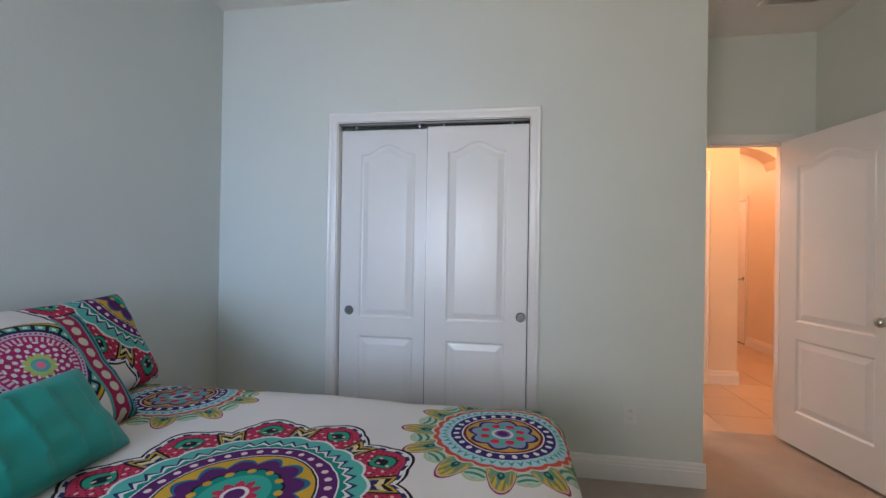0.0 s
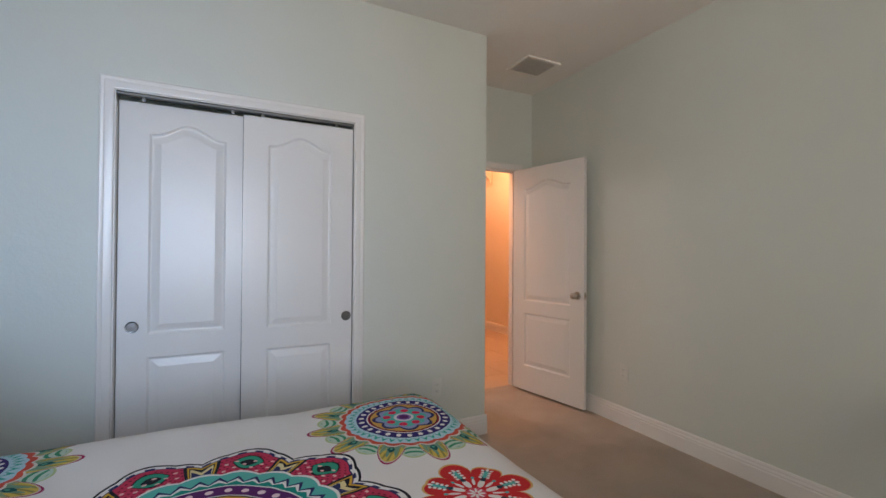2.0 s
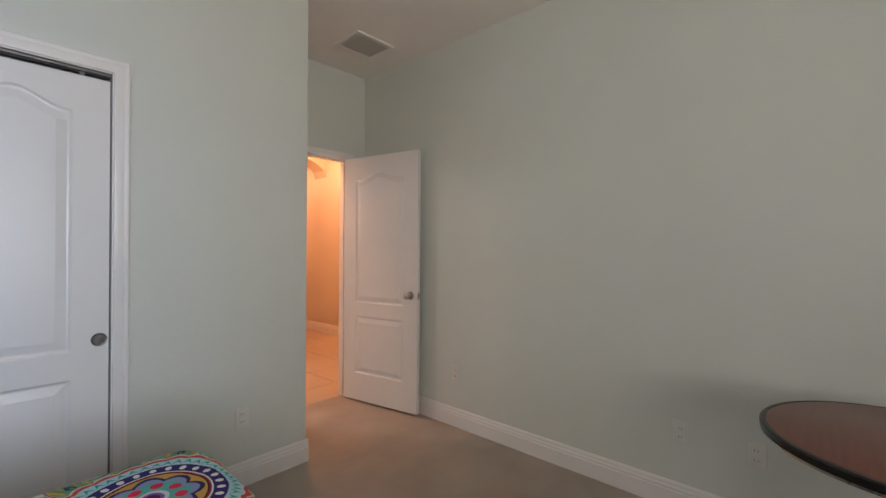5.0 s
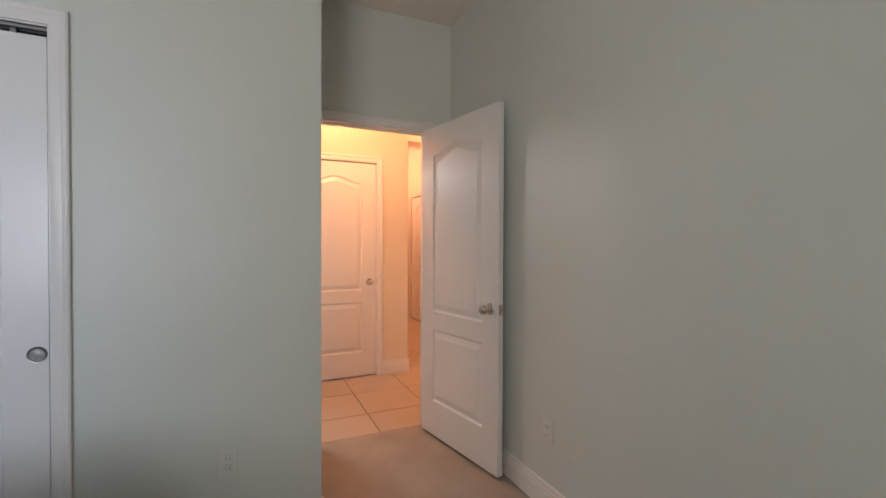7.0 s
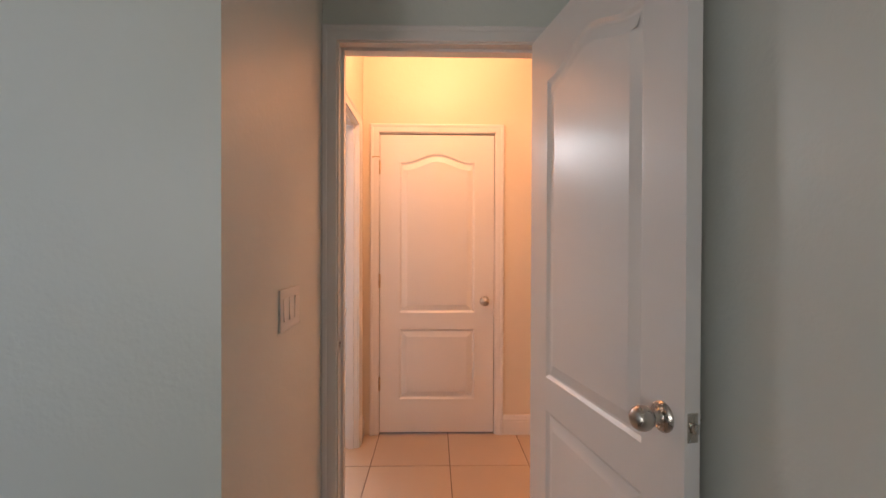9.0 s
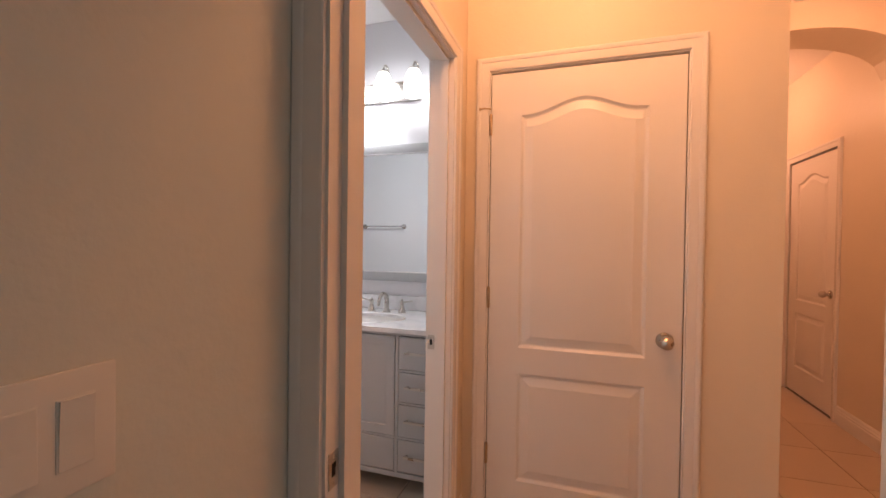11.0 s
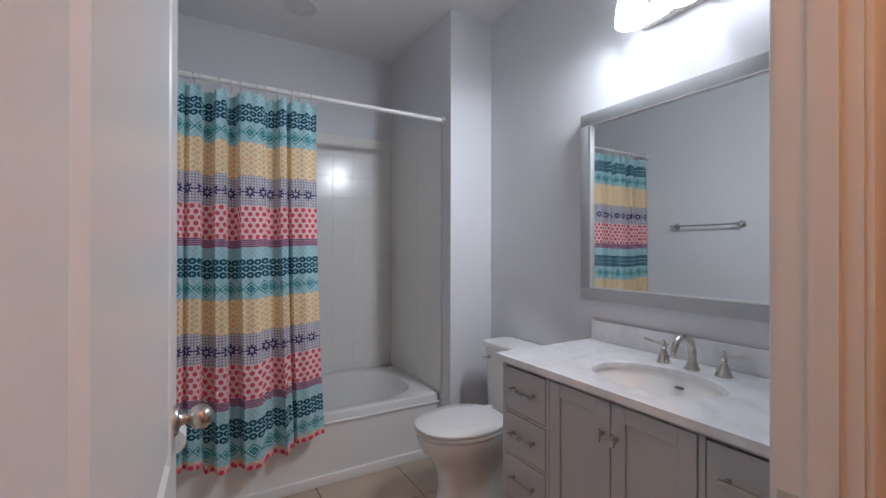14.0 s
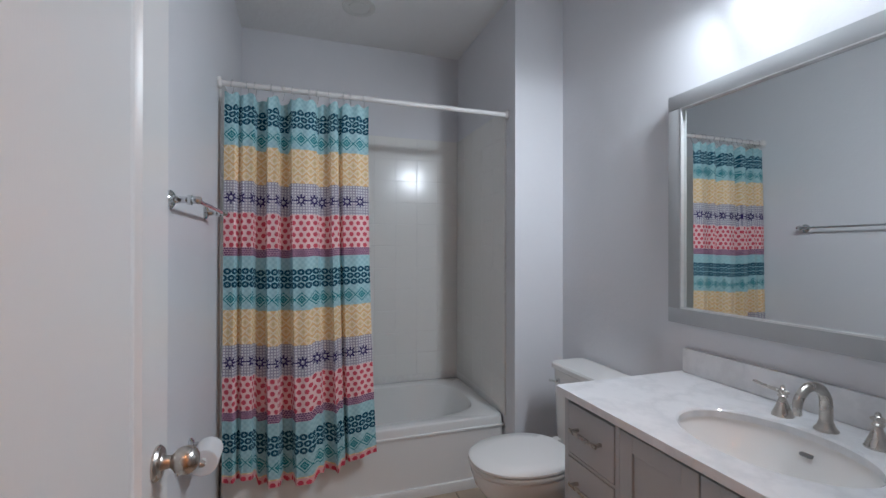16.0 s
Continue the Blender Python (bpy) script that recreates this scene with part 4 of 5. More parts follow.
def outlet(m, slots=True, toggles=0):
    """A wall plate that faces +y of its own axes."""
    w = 0.072 + 0.046 * max(0, toggles - 1)
    label = "white duplex electrical outlet on the wall" if slots else "white wall plate with light switches"
    o = thing("outlet" if slots else "light_switch", label, "outlet" if slots else "light switch", m)
    part("plate", rbox(-w / 2, 0, -0.058, w / 2, 0.006, 0.058, 0.003), M_PLASTIC, o)
    if slots:
        for z in (-0.021, 0.021):
            part("socket", rbox(-0.017, 0.005, z - 0.015, 0.017, 0.0085, z + 0.015, 0.002), M_PLASTIC, o)
            for x in (-0.007, 0.006):
                # thin dark slab on the socket, its colour standing for the slot's shade
                part("slot", box(bmesh.new(), x, 0.0084, z - 0.005, x + 0.0018, 0.0092, z + 0.005), M_DARK, o, smooth=False)
    for k in range(toggles):
        x = (k - (toggles - 1) / 2) * 0.046
        r = part("rocker", rbox(x - 0.0165, 0.004, -0.0335, x + 0.0165, 0.0068, 0.0335, 0.001), M_PLASTIC, o)
        bm = bmesh.new()
        pts = ((0.005, -0.032), (0.0095 if k else 0.0072, -0.032), (0.0076, 0.0), (0.0072 if k else 0.0095, 0.032), (0.005, 0.032))
        sides = [[bm.verts.new((x + e * 0.0145, d, h)) for d, h in pts] for e in (-1, 1)]
        for i in range(5):
            bm.faces.new((sides[0][i], sides[0][(i + 1) % 5], sides[1][(i + 1) % 5], sides[1][i]))
        bm.faces.new(sides[0])
        bm.faces.new(sides[1][::-1])
        part("paddle", bm, M_PLASTIC, r, smooth=False)
    return o


outlet(pose(1.196, CLOSET, 0.37, 0, 0, 180))
outlet(pose(RIGHT, 2.32, 0.385, 0, 0, 90))
outlet(pose(RIGHT, 0.856, 0.385, 0, 0, 90))
outlet(pose(RIGHT, 0.552, 0.371, 0, 0, 90))
outlet(pose(NOOK, 3.04, 1.105, 0, 0, -90), False, 3)


def strike(m):
    s = thing("strike_plate", "satin nickel strike plate let into the door lining", "strike plate", m)
    bm = box(bmesh.new(), -0.014, 0, -0.030, 0.014, 0.0018, -0.012)
    box(bm, -0.014, 0, 0.012, 0.014, 0.0018, 0.030)
    box(bm, -0.014, 0, -0.012, -0.006, 0.0018, 0.012)
    box(bm, 0.006, 0, -0.012, 0.014, 0.0018, 0.012)
    part("plate", bm, M_NICKEL, s, smooth=False)
    # dark slab between the plate's bars: the bolt hole's shade as colour
    part("hole", box(bmesh.new(), -0.006, 0.0002, -0.012, 0.006, 0.0008, 0.012), M_DARK, s, smooth=False)
    for z in (-0.021, 0.021):
        part("screw", lathe(((0.001, 0.0018), (0.0035, 0.0018), (0.0025, 0.0028), (0.001, 0.0028)), 10, pose(0, 0, z, -90)), M_NICKEL, s)
    return s


strike(pose(1.422, 4.500, 0.868, 0, 0, 180))
strike(pose(1.632, 3.432, 0.905, 0, 0, -90))

# ceiling vent and smoke alarm
v = thing("ceiling_vent", "white louvred ceiling vent", "ceiling vent", pose(2.17, 2.885, TOP))
bm = box(bmesh.new(), -0.165, -0.145, -0.012, 0.165, -0.120, 0.0)
box(bm, -0.165, 0.120, -0.012, 0.165, 0.145, 0.0)
box(bm, -0.165, -0.120, -0.012, -0.140, 0.120, 0.0)
box(bm, 0.140, -0.120, -0.012, 0.165, 0.120, 0.0)
part("frame", bm, M_CEIL, v, smooth=False)
part("backing", box(bmesh.new(), -0.140, -0.120, -0.003, 0.140, 0.120, -0.001), M_WGROUT, v, smooth=False)
for k in range(13):
    y = -0.114 + k * 0.019
    bm = bmesh.new()
    bm.faces.new([bm.verts.new(p) for p in ((-0.14, y - 0.0093, -0.008), (0.14, y - 0.0093, -0.008), (0.14, y + 0.0093, -0.011), (-0.14, y + 0.0093, -0.011))])
    bmesh.ops.solidify(bm, geom=list(bm.faces), thickness=0.0015)
    part("slat", bm, M_CEIL, v, smooth=False)
s = thing("smoke_alarm", "white round smoke alarm on the ceiling", "smoke alarm", pose(2.30, 1.40, TOP))
part("housing", lathe(((0.001, -0.036), (0.035, -0.036), (0.055, -0.026), (0.064, -0.012), (0.066, -0.002), (0.066, 0.0), (0.001, 0.0)), 36), M_PLASTIC, s)
part("grille_ring", lathe(((0.044, -0.0345), (0.049, -0.0325), (0.047, -0.0305), (0.044, -0.032), (0.044, -0.0345)), 36), M_PLASTIC, s)

# ---- bathroom things ----
def build_tub():
    t = thing("bathtub", "white alcove bathtub with rounded rim", "bathtub")
    x0, x1, y0, y1, top = ALCOVE + 0.004, -0.590, BATH_S + 0.004, WING_Y - 0.004, 0.380
    bm = bmesh.new()
    cx, cy = (x0 + x1) / 2, (y0 + y1) / 2

    def ring(hx, hy, z, power, dx=0.0, n=72):
        vs = []
        for i in range(n):
            a = 2 * math.pi * i / n
            c, s = math.cos(a), math.sin(a)
            e = 2 / power
            vs.append(bm.verts.new((cx + dx + hx * math.copysign(abs(c) ** e, c), cy + hy * math.copysign(abs(s) ** e, s), z)))
        return vs

    hx, hy = (x1 - x0) / 2, (y1 - y0) / 2
    rings = [ring(hx, hy, 0.0, 40), ring(hx, hy, top - 0.055, 40), ring(hx + 0.0, hy, top - 0.02, 30), ring(hx - 0.004, hy, top - 0.006, 28), ring(hx - 0.012, hy - 0.004, top, 26),
             ring(hx - 0.065, hy - 0.075, top, 4.2, -0.01), ring(hx - 0.078, hy - 0.09, top - 0.008, 3.8, -0.01), ring(hx - 0.09, hy - 0.11, top - 0.05, 3.6, -0.01),
             ring(hx - 0.12, hy - 0.17, top - 0.20, 3.4, -0.01), ring(hx - 0.16, hy - 0.24, top - 0.29, 3.2, -0.01), ring(hx - 0.26, hy - 0.4, top - 0.305, 3, -0.01)]
    for a, b in zip(rings, rings[1:]):
        for i in range(len(a)):
            bm.faces.new((a[i], a[(i + 1) % len(a)], b[(i + 1) % len(b)], b[i]))
    bm.faces.new(rings[-1])
    part("tub_body", bm, M_TUB, t)
    part("skirt_base", rbox(x1 - 0.01, y0, 0.0, x1 + 0.014, y1, 0.055, 0.006), M_TUB, t)
    part("apron_bead", rbox(x1 - 0.01, y0, 0.320, x1 + 0.008, y1, 0.334, 0.005), M_TUB, t)
    part("overflow_plate", lathe(((0.001, 0), (0.035, 0), (0.033, 0.006), (0.001, 0.008)), 24, pose(cx, y0 + 0.135, 0.27, -90)), M_CHROME, t)
    return t


build_tub()


def build_rod_and_curtain():
    rx, rz = -0.555, 2.07
    rod = thing("shower_rod", "white straight shower curtain rod between the walls", "curtain rod")
    part("rod_tube", tube([(rx, BATH_S + 0.004, rz), (rx, WING_Y - 0.004, rz)], 0.0125, 18), M_TRIM, rod)
    for y, o in ((BATH_S, 1), (WING_Y, -1)):
        part("flange", lathe(((0.001, 0.0), (0.026, 0.0), (0.026, 0.010), (0.018, 0.018), (0.001, 0.018)), 24, pose(rx, y, rz, -90 * o)), M_TRIM, rod)
    c = thing("shower_curtain", "patterned shower curtain with teal, yellow, grey and pink bands, drawn aside", "shower curtain")
    bm = bmesh.new()
    uvl = bm.loops.layers.uv.new("UVMap")
    NU, NV, L = 260, 70, 1.775
    ya, yb, ztop = 3.615, 4.262, 2.030
    rows = []
    # depth of the folds and fall of the cloth along the rod
    folds = ((0.0, 0.0), (0.07, 0.012), (0.10, -0.014), (0.13, 0.010), (0.195, 0.016), (0.215, -0.030), (0.275, -0.034), (0.295, 0.014), (0.355, 0.018), (0.375, -0.036), (0.425, -0.040),
             (0.45, 0.012), (0.52, 0.020), (0.605, 0.010), (0.625, -0.024), (0.69, -0.018), (0.71, 0.016), (0.755, 0.020), (0.775, -0.016), (0.80, 0.006), (0.89, 0.016), (1.0, 0.002))
    hang = ((0.0, 0.020), (0.20, 0.026), (0.23, -0.034), (0.36, -0.024), (0.40, -0.042), (0.54, -0.030), (0.58, 0.006), (0.70, -0.012), (0.74, 0.030), (1.0, 0.060))

    def along(rows, s):
        for (a, u), (b, w) in zip(rows, rows[1:]):
            if s <= b:
                q = (s - a) / (b - a)
                return u + (w - u) * q * q * (3 - 2 * q)
        return rows[-1][1]

    for j in range(NV + 1):
        v = j / NV
        row = []
        for i in range(NU + 1):
            s = i / NU
            w = min(1, max(0, s + 0.012 * math.sin(2.6 * v + 5 * s) * math.sin(math.pi * s)))
            d = along(folds, w)
            deep = 0.95 + 0.45 * v
            top = max(0, 1 - v * 6)
            x = rx + 0.014 + 0.030 * v + deep * d + 0.004 * math.sin(70 * s + 3 * v) * (0.35 + top) + 0.007 * noise.noise(Vector((s * 5, v * 2.2, 3)))
            y = ya + (yb - ya) * s + 0.010 * math.sin(9 * s + 2) * v + (0.050 * s * v * v) - 0.012 * (1 - s) * v
            sag = 0.014 * (0.5 - 0.5 * math.cos(2 * math.pi * s * 12)) * max(0, 1 - v * 9) - 0.45 * min(0, d) * (1 - v) ** 2
            z = ztop - L * v - sag + along(hang, w) * v ** 2.5
            row.append((bm.verts.new((x, y, z)), (i, v * L)))
        rows.append(row)
    # the print runs along the cloth, not across its folds
    run = [0.0]
    for p, q in zip(rows[NV // 2], rows[NV // 2][1:]):
        run.append(run[-1] + (q[0].co - p[0].co).length)
    for a, b in zip(rows, rows[1:]):
        for i in range(NU):
            items = (a[i], a[i + 1], b[i + 1], b[i])
            f = bm.faces.new([k[0] for k in items])
            for loop, k in zip(f.loops, items):
                loop[uvl].uv = (run[k[1][0]], k[1][1])
    part("curtain_cloth", bm, curtain_material(), c)
    for k in range(12):
        s = (k + 0.5) / 12
        y = ya + (yb - ya) * s + 0.012 * math.sin(k * 2.3)
        pts = [(rx + 0.019 * math.cos(radians(q)), y + 0.006 * q / 200, rz + 0.019 * math.sin(radians(q))) for q in range(-60, 230, 24)]
        pts += [(rx - 0.006, y + 0.006, rz - 0.028), (rx + 0.008, y + 0.004, rz - 0.050), (rx + 0.016, y, rz - 0.058)]
        part("curtain_ring", tube(pts, 0.0016, 6), M_CHROME, c)


build_rod_and_curtain()


def build_toilet():
    t = thing("toilet", "white two-piece toilet with closed lid", "toilet", pose(-0.06, BATH_N, 0))

    def loft(sections, n=48):
        bm = bmesh.new()
        rings = []
        for cy, hx, hf, hb, z, pw in sections:
            ring = []
            for i in range(n):
                a = 2 * math.pi * i / n
                c, s = math.cos(a), math.sin(a)
                e = 2 / pw
                hy = hb if s > 0 else hf
                ring.append(bm.verts.new((hx * math.copysign(abs(c) ** e, c), cy + hy * math.copysign(abs(s) ** e, s), z)))
            rings.append(ring)
        for a, b in zip(rings, rings[1:]):
            for i in range(n):
                bm.faces.new((a[i], a[(i + 1) % n], b[(i + 1) % n], b[i]))
        bm.faces.new(rings[0][::-1])
        bm.faces.new(rings[-1])
        return bm

    cy = -0.47
    part("bowl", loft(((-0.40, 0.115, 0.22, 0.27, 0.0, 3.2), (-0.40, 0.115, 0.22, 0.27, 0.012, 3.2), (-0.40, 0.105, 0.21, 0.26, 0.03, 3.0), (-0.40, 0.098, 0.20, 0.25, 0.13, 2.8),
                       (-0.41, 0.105, 0.205, 0.24, 0.20, 2.6), (-0.43, 0.130, 0.22, 0.23, 0.26, 2.4), (-0.46, 0.168, 0.235, 0.22, 0.32, 2.2), (cy, 0.182, 0.240, 0.215, 0.365, 2.2), (cy, 0.184, 0.242, 0.215, 0.385, 2.2), (cy, 0.175, 0.233, 0.205, 0.392, 2.2))), M_PORCELAIN, t)
    part("trapway", tube([(0.07, -0.26, 0.08), (0.10, -0.22, 0.17), (0.095, -0.20, 0.25), (0.07, -0.19, 0.32)], 0.05, 14), M_PORCELAIN, t)
    part("pedestal_back", rbox(-0.11, -0.27, 0.0, 0.11, -0.05, 0.385, 0.03, 4), M_PORCELAIN, t)
    part("seat", loft(((cy, 0.184, 0.243, 0.20, 0.393, 2.2), (cy, 0.190, 0.250, 0.205, 0.398, 2.2), (cy, 0.190, 0.250, 0.205, 0.408, 2.2), (cy, 0.186, 0.246, 0.202, 0.412, 2.2))), M_PLASTIC, t)
    part("lid", loft(((cy, 0.185, 0.245, 0.20, 0.414, 2.2), (cy, 0.191, 0.251, 0.206, 0.419, 2.2), (cy, 0.191, 0.251, 0.206, 0.428, 2.2), (cy, 0.180, 0.240, 0.198, 0.436, 2.2), (cy, 0.12, 0.17, 0.14, 0.440, 2.2))), M_PORCELAIN, t)
    for x in (-0.075, 0.075):
        part("lid_hinge", rbox(x - 0.018, -0.275, 0.395, x + 0.018, -0.245, 0.432, 0.006), M_PLASTIC, t)
    part("tank", loft(((-0.105, 0.190, 0.085, 0.085, 0.375, 7), (-0.105, 0.200, 0.090, 0.090, 0.40, 7), (-0.105, 0.213, 0.096, 0.094, 0.715, 8), (-0.105, 0.210, 0.094, 0.094, 0.722, 8))), M_PORCELAIN, t)
    part("tank_lid", loft(((-0.105, 0.214, 0.098, 0.094, 0.722, 9), (-0.106, 0.222, 0.104, 0.098, 0.727, 9), (-0.106, 0.222, 0.104, 0.098, 0.748, 9), (-0.106, 0.214, 0.097, 0.094, 0.756, 9))), M_PORCELAIN, t)
    bm = lathe(((0.001, 0), (0.013, 0), (0.012, 0.008), (0.001, 0.010)), 18, pose(-0.150, -0.199, 0.672, 90))
    tube([(-0.150, -0.212, 0.672), (-0.165, -0.220, 0.670), (-0.195, -0.222, 0.664)], [0.005, 0.005, 0.006], 10, bm)
    part("flush_lever", bm, M_CHROME, t, "chrome flush lever")
    for x in (-0.09, 0.09):
        part("bolt_cap", lathe(((0.001, 0.0), (0.012, 0.0), (0.011, 0.014), (0.001, 0.02)), 14, pose(x * 1.28, -0.33, 0.01)), M_PORCELAIN, t)
    v = thing("supply_valve", "chrome water supply valve with white hose beside the toilet", "water valve", pose(-0.06, BATH_N, 0))
    part("hose", tube([(0.17, -0.03, 0.16), (0.175, -0.07, 0.19), (0.18, -0.10, 0.27), (0.15, -0.10, 0.38)], 0.006, 8), M_PLASTIC, v)
    part("valve_body", lathe(((0.001, 0), (0.02, 0), (0.02, 0.004), (0.009, 0.006), (0.009, 0.045), (0.013, 0.047), (0.013, 0.06), (0.001, 0.062)), 14, pose(0.17, -0.002, 0.16, 90)), M_CHROME, v)


build_toilet()

VX0, VX1, VY = 0.345, 1.385, 4.800
_DR = ((0.637, 0.808), (0.472, 0.627), (0.294, 0.462), (0.115, 0.284))


def bar_handle(parent, x, z, half):
    bm = bmesh.new()
    for s in (-half, half):
        box(bm, x + s - 0.004, VY - 0.028, z - 0.005, x + s + 0.004, VY - 0.004, z + 0.005)
    box(bm, x - half - 0.012, VY - 0.034, z - 0.0055, x + half + 0.012, VY - 0.026, z + 0.0055)
    return part("bar_handle", bm, M_NICKEL, parent, "brushed nickel bar handle", smooth=False)


def slab(x0, z0, x1, z1, y0, y1):
    return rbox(x0, y0, z0, x1, y1, z1, 0.0012, 1)


def shaker(parent, name, x0, x1, z0, z1, rail=0.0):
    """An inset front: plain for a drawer, a framed panel for a door."""
    if not rail:
        return part(name, slab(x0, z0, x1, z1, VY - 0.002, VY + 0.016), M_CAB, parent)
    d = part(name, slab(x0 + rail - 0.004, z0 + rail - 0.004, x1 - rail + 0.004, z1 - rail + 0.004, VY + 0.006, VY + 0.012), M_CAB, parent)
    for a in ((x0, z0, x0 + rail, z1), (x1 - rail, z0, x1, z1)):
        part("stile", slab(*a, VY - 0.002, VY + 0.016), M_CAB, d)
    for a in ((x0 + rail, z0, x1 - rail, z0 + rail), (x0 + rail, z1 - rail, x1 - rail, z1)):
        part("rail", slab(*a, VY - 0.0018, VY + 0.016), M_CAB, d)
    return d


def build_vanity():
    v = thing("vanity_cabinet", "grey painted bathroom vanity with drawers and two doors", "vanity")
    x0, x1, yb = VX0, VX1, BATH_N - 0.004
    cols = (x0, x0 + 0.022, 0.590, 0.607, 1.123, 1.140, x1 - 0.022, x1)
    for a, b in ((cols[0], cols[1]), (cols[6], cols[7])):
        part("corner_post", slab(a, 0.0, b, 0.828, VY, VY + 0.03), M_CAB, v)
        part("corner_post", slab(a, 0.0, b, 0.828, yb - 0.03, yb), M_CAB, v)
        part("side_panel", slab(a + 0.003, 0.085, b - 0.003, 0.828, VY + 0.03, yb - 0.03), M_CAB, v)
    for a, b in ((cols[2], cols[3]), (cols[4], cols[5])):
        part("mullion", slab(a, 0.110, b, 0.811, VY, VY + 0.02), M_CAB, v)
    part("top_rail", slab(cols[1], 0.811, cols[6], 0.828, VY, VY + 0.02), M_CAB, v)
    part("bottom_rail", slab(cols[1], 0.085, cols[6], 0.110, VY, VY + 0.02), M_CAB, v)
    for c0, c1 in ((cols[1], cols[2]), (cols[5], cols[6])):
        for (za, zb), (zc, zd) in zip(_DR, _DR[1:]):
            part("drawer_rail", slab(c0, zd, c1, za, VY, VY + 0.02), M_CAB, v)
    part("drawer_rail", slab(cols[3], 0.284, cols[4], 0.294, VY, VY + 0.02), M_CAB, v)
    part("bottom_panel", slab(x0 + 0.020, 0.090, x1 - 0.020, 0.102, VY + 0.021, yb), M_CAB, v)
    # dark sheet just behind the fronts: the shade seen through their gaps, as colour
    part("gap_shade_sheet", box(bmesh.new(), x0 + 0.024, VY + 0.021, 0.104, x1 - 0.024, VY + 0.024, 0.812), M_DARK, v, smooth=False)
    for c0, c1 in ((cols[1], cols[2]), (cols[5], cols[6])):
        for za, zb in _DR:
            d = shaker(v, "drawer_front", c0 + 0.003, c1 - 0.003, za + 0.003, zb - 0.003)
            bar_handle(d, (c0 + c1) / 2, (za + zb) / 2 + 0.008, 0.055)
    for a, b, hx in ((0.610, 0.863, 0.840), (0.867, 1.120, 0.890)):
        d = shaker(v, "cabinet_door", a, b, 0.297, 0.808, 0.048)
        k = box(bmesh.new(), hx - 0.006, VY - 0.030, 0.690, hx + 0.006, VY - 0.022, 0.728)
        box(k, hx - 0.004, VY - 0.022, 0.704, hx + 0.004, VY - 0.002, 0.714)
        part("pull", k, M_NICKEL, d, "brushed nickel pull", smooth=False)
    d = shaker(v, "drawer_front", 0.610, 1.120, 0.118, 0.281)
    bar_handle(d, 0.865, 0.205, 0.055)
    return v


build_vanity()


def build_counter():
    """Marble slab with an oval cut-out for the bowl, and its upstand."""
    t = thing("marble_countertop", "white marble countertop with backsplash and oval cut-out", "countertop")
    x0, x1, y0, y1, z0, z1 = VX0 - 0.014, BATH_E - 0.002, VY - 0.028, BATH_N - 0.002, 0.8285, 0.852
    cx, cy, a, b = 0.858, 5.022, 0.212, 0.157
    n = 64
    bm = bmesh.new()

    def outer(i):
        ang = 2 * math.pi * i / n
        c, s = math.cos(ang), math.sin(ang)
        k = min(((x1 if c > 0 else x0) - cx) / c if abs(c) > 1e-9 else 9, ((y1 if s > 0 else y0) - cy) / s if abs(s) > 1e-9 else 9)
        return cx + c * k, cy + s * k

    rim = lambda i, g=0.0: (cx + (a + g) * math.cos(2 * math.pi * i / n), cy + (b + g) * math.sin(2 * math.pi * i / n))
    loops = [[bm.verts.new((*outer(i), z0)) for i in range(n)], [bm.verts.new((*outer(i), z1)) for i in range(n)], [bm.verts.new((*rim(i, 0.006), z1)) for i in range(n)],
             [bm.verts.new((*rim(i), z1 - 0.005)) for i in range(n)], [bm.verts.new((*rim(i), z0)) for i in range(n)]]
    # square the four corners
    for loop in loops[:2]:
        for px, py in ((x0, y0), (x1, y0), (x1, y1), (x0, y1)):
            v = min(loop, key=lambda q: (q.co.x - px) ** 2 + (q.co.y - py) ** 2)
            v.co.x, v.co.y = px, py
    for p, q in zip(loops, loops[1:] + loops[:1]):
        for i in range(n):
            bm.faces.new((p[i], p[(i + 1) % n], q[(i + 1) % n], q[i]))
    part("slab", bm, M_MARBLE, t)
    part("backsplash", rbox(x0 + 0.014, BATH_N - 0.022, z1 + 0.0005, x1, BATH_N - 0.002, 0.943, 0.003), M_MARBLE, t, "white marble upstand")
    s = thing("sink", "white oval undermount sink basin", "sink")
    bm = bmesh.new()
    rings = []
    for g, z in ((0.014, z0 - 0.001), (0.004, z0 - 0.0015), (0.003, z0 - 0.006), (-0.002, z0 - 0.02), (-0.028, z0 - 0.07), (-0.07, z0 - 0.115), (-0.125, z0 - 0.132), (-0.150, z0 - 0.135)):
        rings.append([bm.verts.new((*rim(i, g), z)) for i in range(n)])
    for p, q in zip(rings, rings[1:]):
        for i in range(n):
            bm.faces.new((p[i], p[(i + 1) % n], q[(i + 1) % n], q[i]))
    bm.faces.new(rings[-1])
    part("basin", bm, M_PORCELAIN, s)
    part("drain", lathe(((0.001, 0.0), (0.022, 0.0), (0.020, 0.003), (0.001, 0.002)), 24, pose(cx, cy, z0 - 0.1345)), M_CHROME, s)
    part("overflow_slot", rbox(cx - 0.014, cy + b - 0.020, z0 - 0.040, cx + 0.014, cy + b - 0.006, z0 - 0.032, 0.002), M_STEEL, s)
    # faucet set
    f = thing("faucet", "brushed nickel widespread faucet with arched spout and two levers", "faucet", pose(0, 0, z1))
    fx, fy = 0.867, 5.225
    pts, rad = [], []
    for k in range(15):
        q = k / 14
        if k < 3:
            pts.append((fx, fy, 0.012 + 0.024 * k))
        else:
            u = (k - 3) / 11
            aa = radians(180 - 195 * u)
            pts.append((fx, fy - 0.055 - 0.055 * math.cos(aa), 0.066 + 0.052 * math.sin(aa)))
